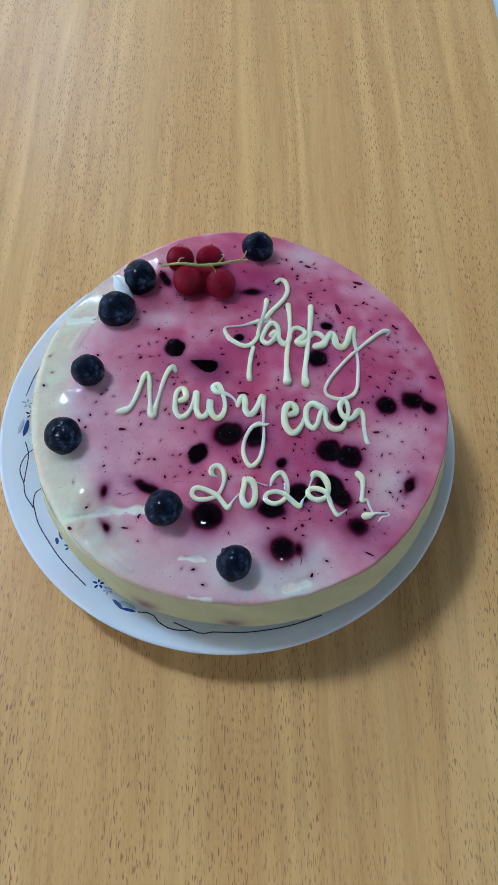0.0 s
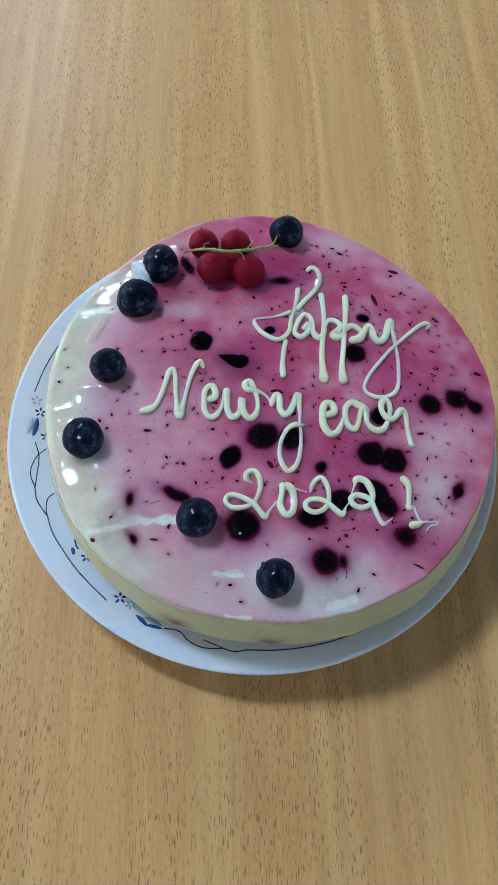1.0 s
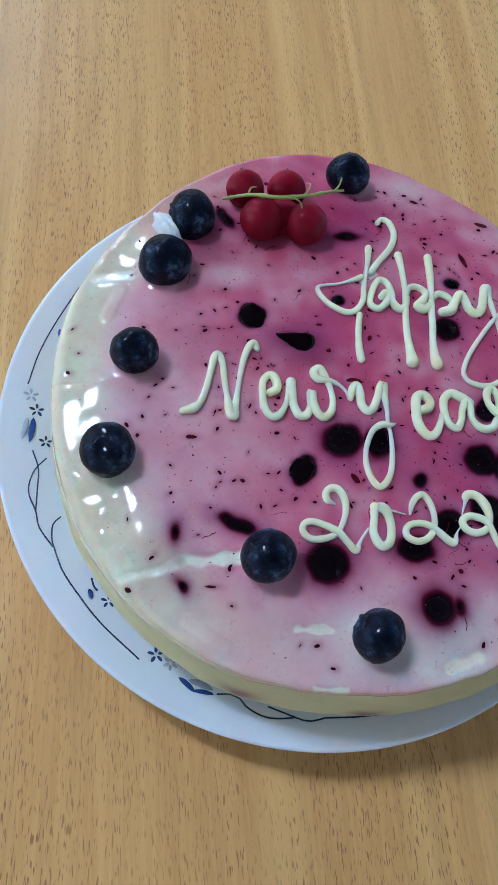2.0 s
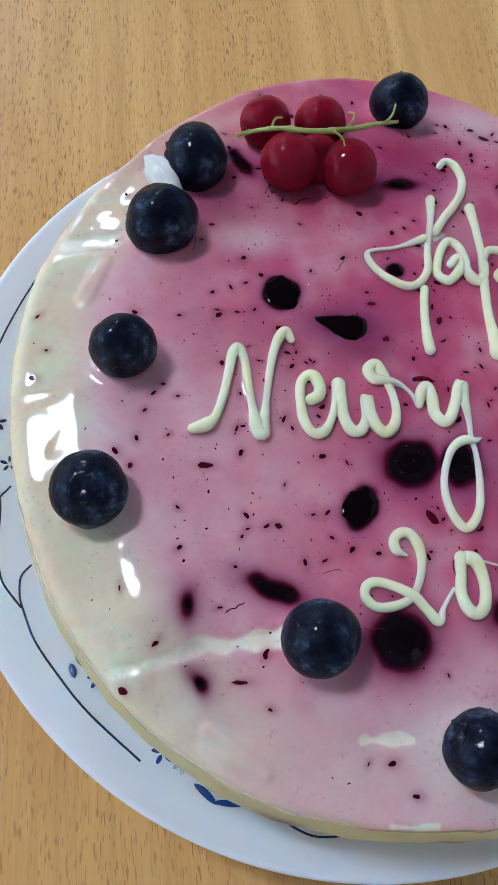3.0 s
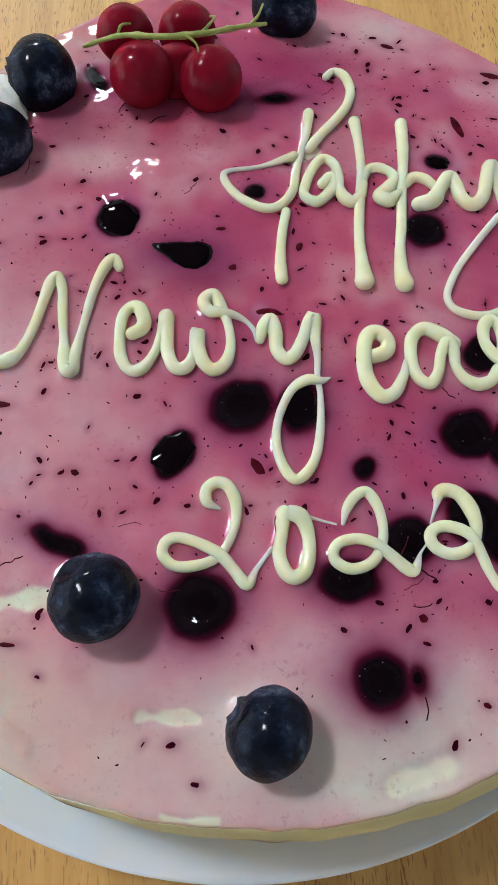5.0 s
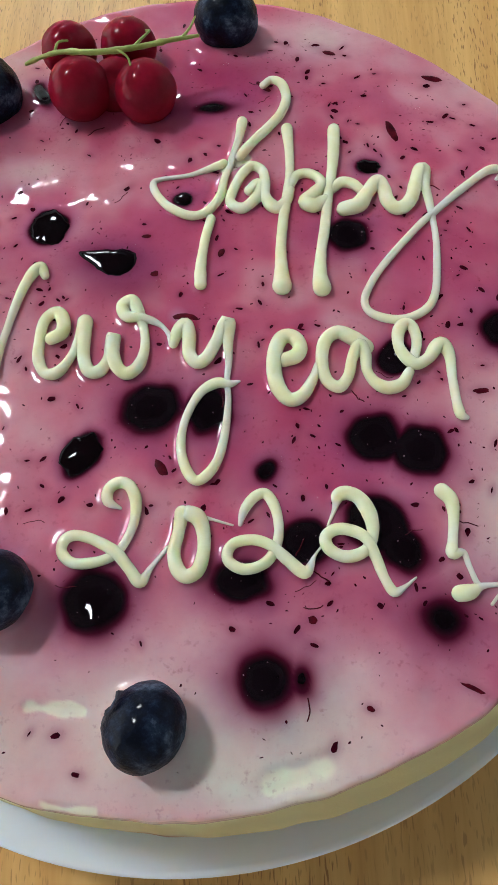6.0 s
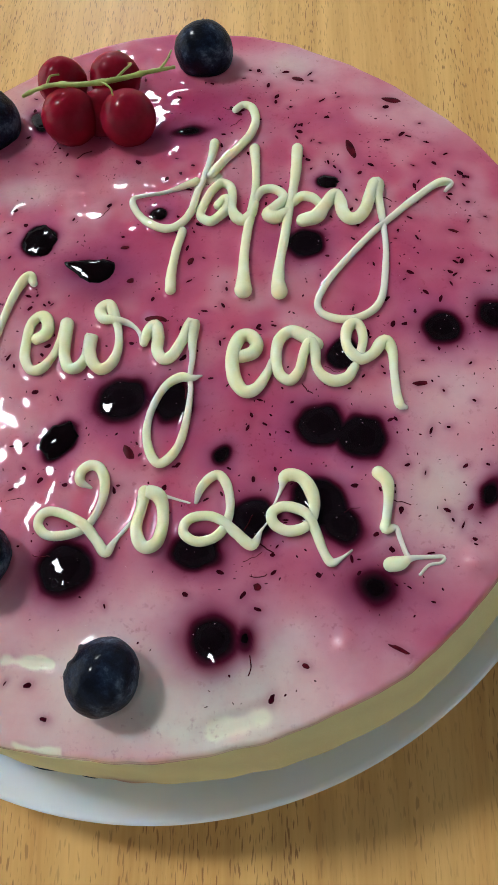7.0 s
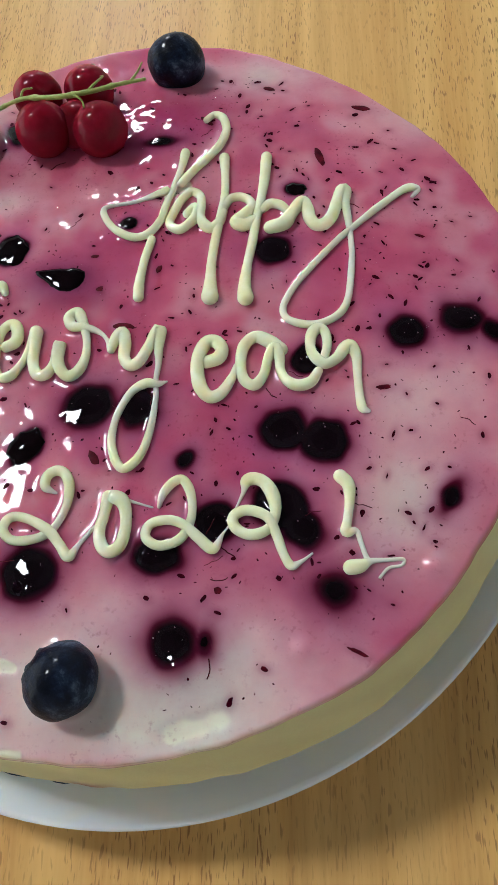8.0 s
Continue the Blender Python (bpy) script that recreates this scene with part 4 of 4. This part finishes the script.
def fibres():
    """Fine dark threads of fruit lying in the jelly."""
    rng = random.Random(9)
    for i in range(26):
        x, y = rng.uniform(-45, 85), rng.uniform(-75, 70)
        if math.hypot(x - 6, y + 1) > 82:
            continue
        a, path = rng.uniform(0, 6.3), []
        for j in range(6):
            path.append((x, y))
            a += rng.uniform(-0.5, 0.5)
            x, y = x + math.cos(a) * rng.uniform(0.4, 1.1), y + math.sin(a) * rng.uniform(0.4, 1.1)
        p = spline(path, 0.3)
        z = glaze_top(p[:, 0], p[:, 1]) + ripples(p[:, 0], p[:, 1])
        v, f = tube(np.stack([p[:, 0], p[:, 1], z], -1) / 1000 - np.array((0, 0, CAKE_BASE)), np.full(len(p), rng.uniform(0.00006, 0.00013)), 6)
        link("fruit_fibre", v, f, SKIN, CAKE_OB)


def flakes():
    rng = random.Random(4)
    for x, y, length, width, turn in FLAKES:
        v, f = flake_shape(x, y, length, width, turn, 0.07, 12, rng, height_at(x, y) * 1000)
        link("skin_flake", v, f, SKIN, CAKE_OB, "dark red flake of fruit skin")
    small, clear = [], []
    px, py = np.array([row[:2] for row in FLECKS]).T
    z = glaze_top(px, py) + ripples(px, py)
    for (x, y, length, width, turn), high in zip(FLECKS, z):
        small.append(flake_shape(x, y, length, width, turn, 0.02, 10, rng, high))
    px, py = np.array([(rng.uniform(-60, 80), rng.uniform(-72, 70)) for i in range(230)]).T
    z = glaze_top(px, py) + ripples(px, py)
    for x, y, high in zip(px, py, z):
        size = 0.15 + 0.45 * rng.random() ** 2
        if math.hypot(x - 6, y + 1) < 80:
            v, f = lathe([(size + 0.07 * math.cos(q), 0.02 + 0.07 * math.sin(q)) for q in (-0.5, 0.3, 1.0, 1.6, 2.2, 2.9, 3.6)], 14)
            clear.append(([((a + x) / 1000, (b + y) / 1000, (c + high) / 1000 - CAKE_BASE) for a, b, c in v], f))
    v, f = joined(small)
    tagged(link("seed_fleck", v, f, SEED, CAKE_OB, "tiny dark seeds and specks in the glaze"), kind="stuff")
    v, f = joined(clear)
    tagged(link("bubble", v, f, BUBBLE, CAKE_OB, "tiny clear bubbles in the glaze"), kind="stuff")


def foam():
    """Pin-head bubbles caught over the sunken fruit."""
    rng = random.Random(12)
    pieces = []
    for fx, fy, length, width, turn, soft in FRUITS:
        if soft < 0.6 or width < 3.3:
            continue
        for i in range(5):
            a, q = rng.uniform(0, 6.3), 0.9 * math.sqrt(rng.random())
            x, y, size = fx + math.cos(a) * q * width, fy + math.sin(a) * q * width, 0.05 + 0.11 * rng.random() ** 2
            h = height_at(x, y) - CAKE_BASE
            v, f = lathe([(size * math.cos(t), size * math.sin(t)) for t in (-0.4, 0.2, 0.7, 1.1)] + [(0, size)], 8)
            pieces.append(([((p + x) / 1000, (o + y) / 1000, h + (e + 0.06) / 1000) for p, o, e in v], f))
    v, f = joined(pieces)
    tagged(link("foam_speck", v, f, FOAM, CAKE_OB, "pin-head pale bubbles over the dark fruit"), kind="stuff")


flakes()
fibres()
foam()


# ---------- fruit on top ----------
def blueberry(x, y, r, lift, crown):
    v, f = ball(40, 28)
    turn = Vector(crown).normalized().to_track_quat("Z", "Y").to_matrix()
    rough = []
    for a, b, c in v:
        t = math.degrees(math.acos(max(-1, min(1, c))))
        dent = -0.13 * math.exp(-(t / 13) ** 2) + 0.03 * math.exp(-((t - 21) / 7) ** 2)
        j = 1 + dent + 0.05 * noise.noise((a * 1.4 + x, b * 1.4 + y, c * 1.4)) + 0.02 * noise.noise((a * 3.5 + y, b * 3.5 + x, c * 3.5)) + 0.007 * noise.noise((a * 8, b * 8 + x, c * 8))
        p = turn @ Vector((a * j, b * j, c * j * 0.90))
        rough.append(tuple(p * r / 1000))
    ob = link("blueberry", rough, f, BLUEBERRY)
    ob.location = (x / 1000, y / 1000, float(glaze_top(x, y)) / 1000 + (lift - 0.8) / 1000)
    tagged(ob, "fresh dark blue blueberry with dusty bloom on the glaze", "blueberry", group="blueberries on the cake")
    # the dry crown: a ring of five small teeth
    verts, faces = [], []
    for i in range(20):
        a = 2 * math.pi * i / 20
        peak = 0.5 + 0.5 * math.cos(5 * a)
        for rr, h in ((0.20, 0.76), (0.27, 0.83), (0.30 + 0.06 * peak, 0.855 + 0.07 * peak + 0.02 * math.sin(3 * a + x)), (0.35 + 0.04 * peak, 0.81)):
            bent = 1 + 0.35 * noise.noise((math.cos(a) * 2 + x, math.sin(a) * 2 + y, rr * 3))
            verts.append(tuple(turn @ Vector((rr * bent * math.cos(a), rr * bent * math.sin(a), h - 0.03 + 0.05 * (bent - 1))) * r / 1000))
    for i in range(20):
        for q in range(3):
            j = (i + 1) % 20
            faces.append((i * 4 + q, j * 4 + q, j * 4 + q + 1, i * 4 + q + 1))
    link("crown", verts, faces, CROWN, ob, "dry toothed crown")


for row in BERRIES:
    blueberry(*row)


def redcurrant_sprig():
    thing = new("redcurrant_sprig")
    thing.location = (-0.0100, 0.061, height_at(-10.0, 61.0))
    base = np.array(thing.location)
    tagged(thing, "red currant sprig with thin green stem on the glaze", "red currants")
    stem = [(-29.1, 61.2, 812.4), (-24.8, 60.4, 814.6), (-19.5, 59.4, 816.4), (-11.5, 58.2, 816.8), (-3.0, 59.4, 816.4), (4.0, 61.6, 815.8), (9.6, 63.3, 815.0)]
    s = spline(np.array(stem) / 1000 - base, 0.0008)
    radii = [0.00042 + 0.00022 * math.sin(math.pi * i / len(s)) + 0.0002 * max(0.0, math.sin(i * 0.55)) ** 8 + 0.0001 * noise.noise((i * 0.4, 0, 0)) for i in range(len(s))]
    v, f = tube(s, radii, 10)
    link("stem", v, f, STEM, thing, "thin pale green stem")
    for path in ([(-21.5, 59.8, 815.8), (-20.6, 61.8, 816.8), (-18.8, 62.9, 816.2)], [(-10.8, 58.2, 816.6), (-7.7, 58.2, 817.0), (-5.2, 56.8, 816.4), (-4.6, 55.2, 815.6)],
                 [(-4.2, 59.2, 816.4), (-2.2, 61.4, 816.8), (-1.0, 65.0, 815.6), (-2.0, 66.4, 814.6)], [(6.0, 62.2, 815.4), (8.0, 63.8, 816.5), (9.2, 66.6, 817.0)]):
        s = spline(np.array(path) / 1000 - base, 0.0005)
        v, f = tube(s, np.linspace(0.00035, 0.00022, len(s)), 8)
        link("stalk", v, f, STEM, thing)
    for x, y, z, r, tip in ((-21.2, 69.0, 808.6, 6.3, (-0.1, 0.9, 0.2)), (-7.4, 69.2, 808.4, 6.4, (0.1, 0.9, 0.2)), (-17.0, 55.2, 810.2, 6.9, (-0.2, -0.15, -0.95)),
                            (-2.4, 54.2, 809.4, 6.8, (0.1, -0.1, -0.95)), (-9.6, 58.6, 807.2, 6.2, (0, -0.1, -0.95))):
        v, f = ball(32, 22)
        q = Vector(tip).normalized().to_track_quat("Z", "Y").to_matrix()
        out = []
        for a, b, c in v:
            m = 1 + 0.012 * math.cos(10 * math.atan2(b, a)) * (1 - c * c)
            out.append(tuple(q @ Vector((a * m, b * m, c * 0.97)) * r / 1000 + Vector((x, y, z)) / 1000 - Vector(base)))
        ob = link("currant", out, f, CURRANT, thing, "translucent red currant")
        v, f = lathe([(0.0006, -0.0004), (0.00075, 0.0002), (0.0005, 0.0009), (0.0006, 0.0014), (0, 0.0011)], 10)
        link("tip", [tuple(q @ (Vector(p) + Vector((0, 0, r * 0.97 / 1000))) + Vector((x, y, z)) / 1000 - Vector(base)) for p in v], f, CURRANT_TIP, ob)
    return thing


redcurrant_sprig()


def cream_dab():
    v, f = ball(28, 18)
    out = []
    for a, b, c in v:
        j = 1 + 0.25 * noise.noise((a * 1.8, b * 1.8, c * 1.8)) + 0.10 * noise.noise((a * 6, b * 6, c * 6))
        out.append((a * j * 0.0038 - b * j * 0.0026, b * j * 0.0062, c * j * 0.0034))
    ob = link("cream_dab", out, f, CREAM)
    ob.location = (-0.0468, 0.0535, height_at(-46.8, 53.5) + 0.0026)
    tagged(ob, "small lump of white cream between two blueberries", "cream")


cream_dab()


# ---------- writing in icing ----------
def word(name, x, y, label):
    ob = new(name)
    ob.location = (x / 1000, y / 1000, height_at(x, y))
    return tagged(ob, label, "icing writing", group="icing writing on the cake")


def letter(parent, name, *strokes):
    """A letter piped in beads: each stroke is x, y and half width in mm."""
    base = np.array(parent.location)
    pieces, deep = [], []
    for stroke in strokes:
        s = spline(stroke, 0.35)
        r = np.maximum(s[:, 2] * 1.0, 0.18)
        lift = np.zeros(len(s))
        length = np.concatenate([[0], np.cumsum(np.hypot(*np.diff(s[:, :2], axis=0).T))])
        for i in range(len(s)):
            d = np.hypot(s[:i, 0] - s[i, 0], s[:i, 1] - s[i, 1])
            over = (d < (r[:i] + r[i]) * 0.8) & (length[i] - length[:i] > 3.2 * (r[:i] + r[i]))
            if over.any():
                lift[i] = 0.55 * r[:i][over].max()
        lift = np.convolve(np.pad(lift, 6, mode="edge"), np.ones(13) / 13, mode="valid")
        z = glaze_top(s[:, 0], s[:, 1]) + ripples(s[:, 0], s[:, 1]) + 0.25 * r + lift
        wob = 1 + 0.05 * np.array([noise.noise((q * 0.6, stroke[0][0], stroke[0][1])) for q in length])
        path = np.stack([s[:, 0], s[:, 1], z], -1) / 1000 - base
        pieces.append(tube(path, r * wob / 1000, 14, 0.92))
        full = smooth01(0.55, 1.25, r * wob)
        deep += [d for d in [full[0]] * 3 + list(full) + [full[-1]] * 3 for _ in range(14)]
    v, f = joined(pieces)
    ob = link(name, v, f, ICING, parent)
    put = ob.data.attributes.new("thick", "FLOAT", "POINT")
    put.data.foreach_set("value", np.array(deep, np.float32))


WORDS = {
    "happy": word("icing_word", 35, 28, "piped cream icing script reading Happy"),
    "new_year": word("icing_word", 8, -8, "piped cream icing script reading New year"),
    "year_number": word("icing_number", 25, -46, "piped cream icing digits reading 2022 with exclamation mark")}
for key, name, strokes in PIPED:
    letter(WORDS[key], name, *strokes)
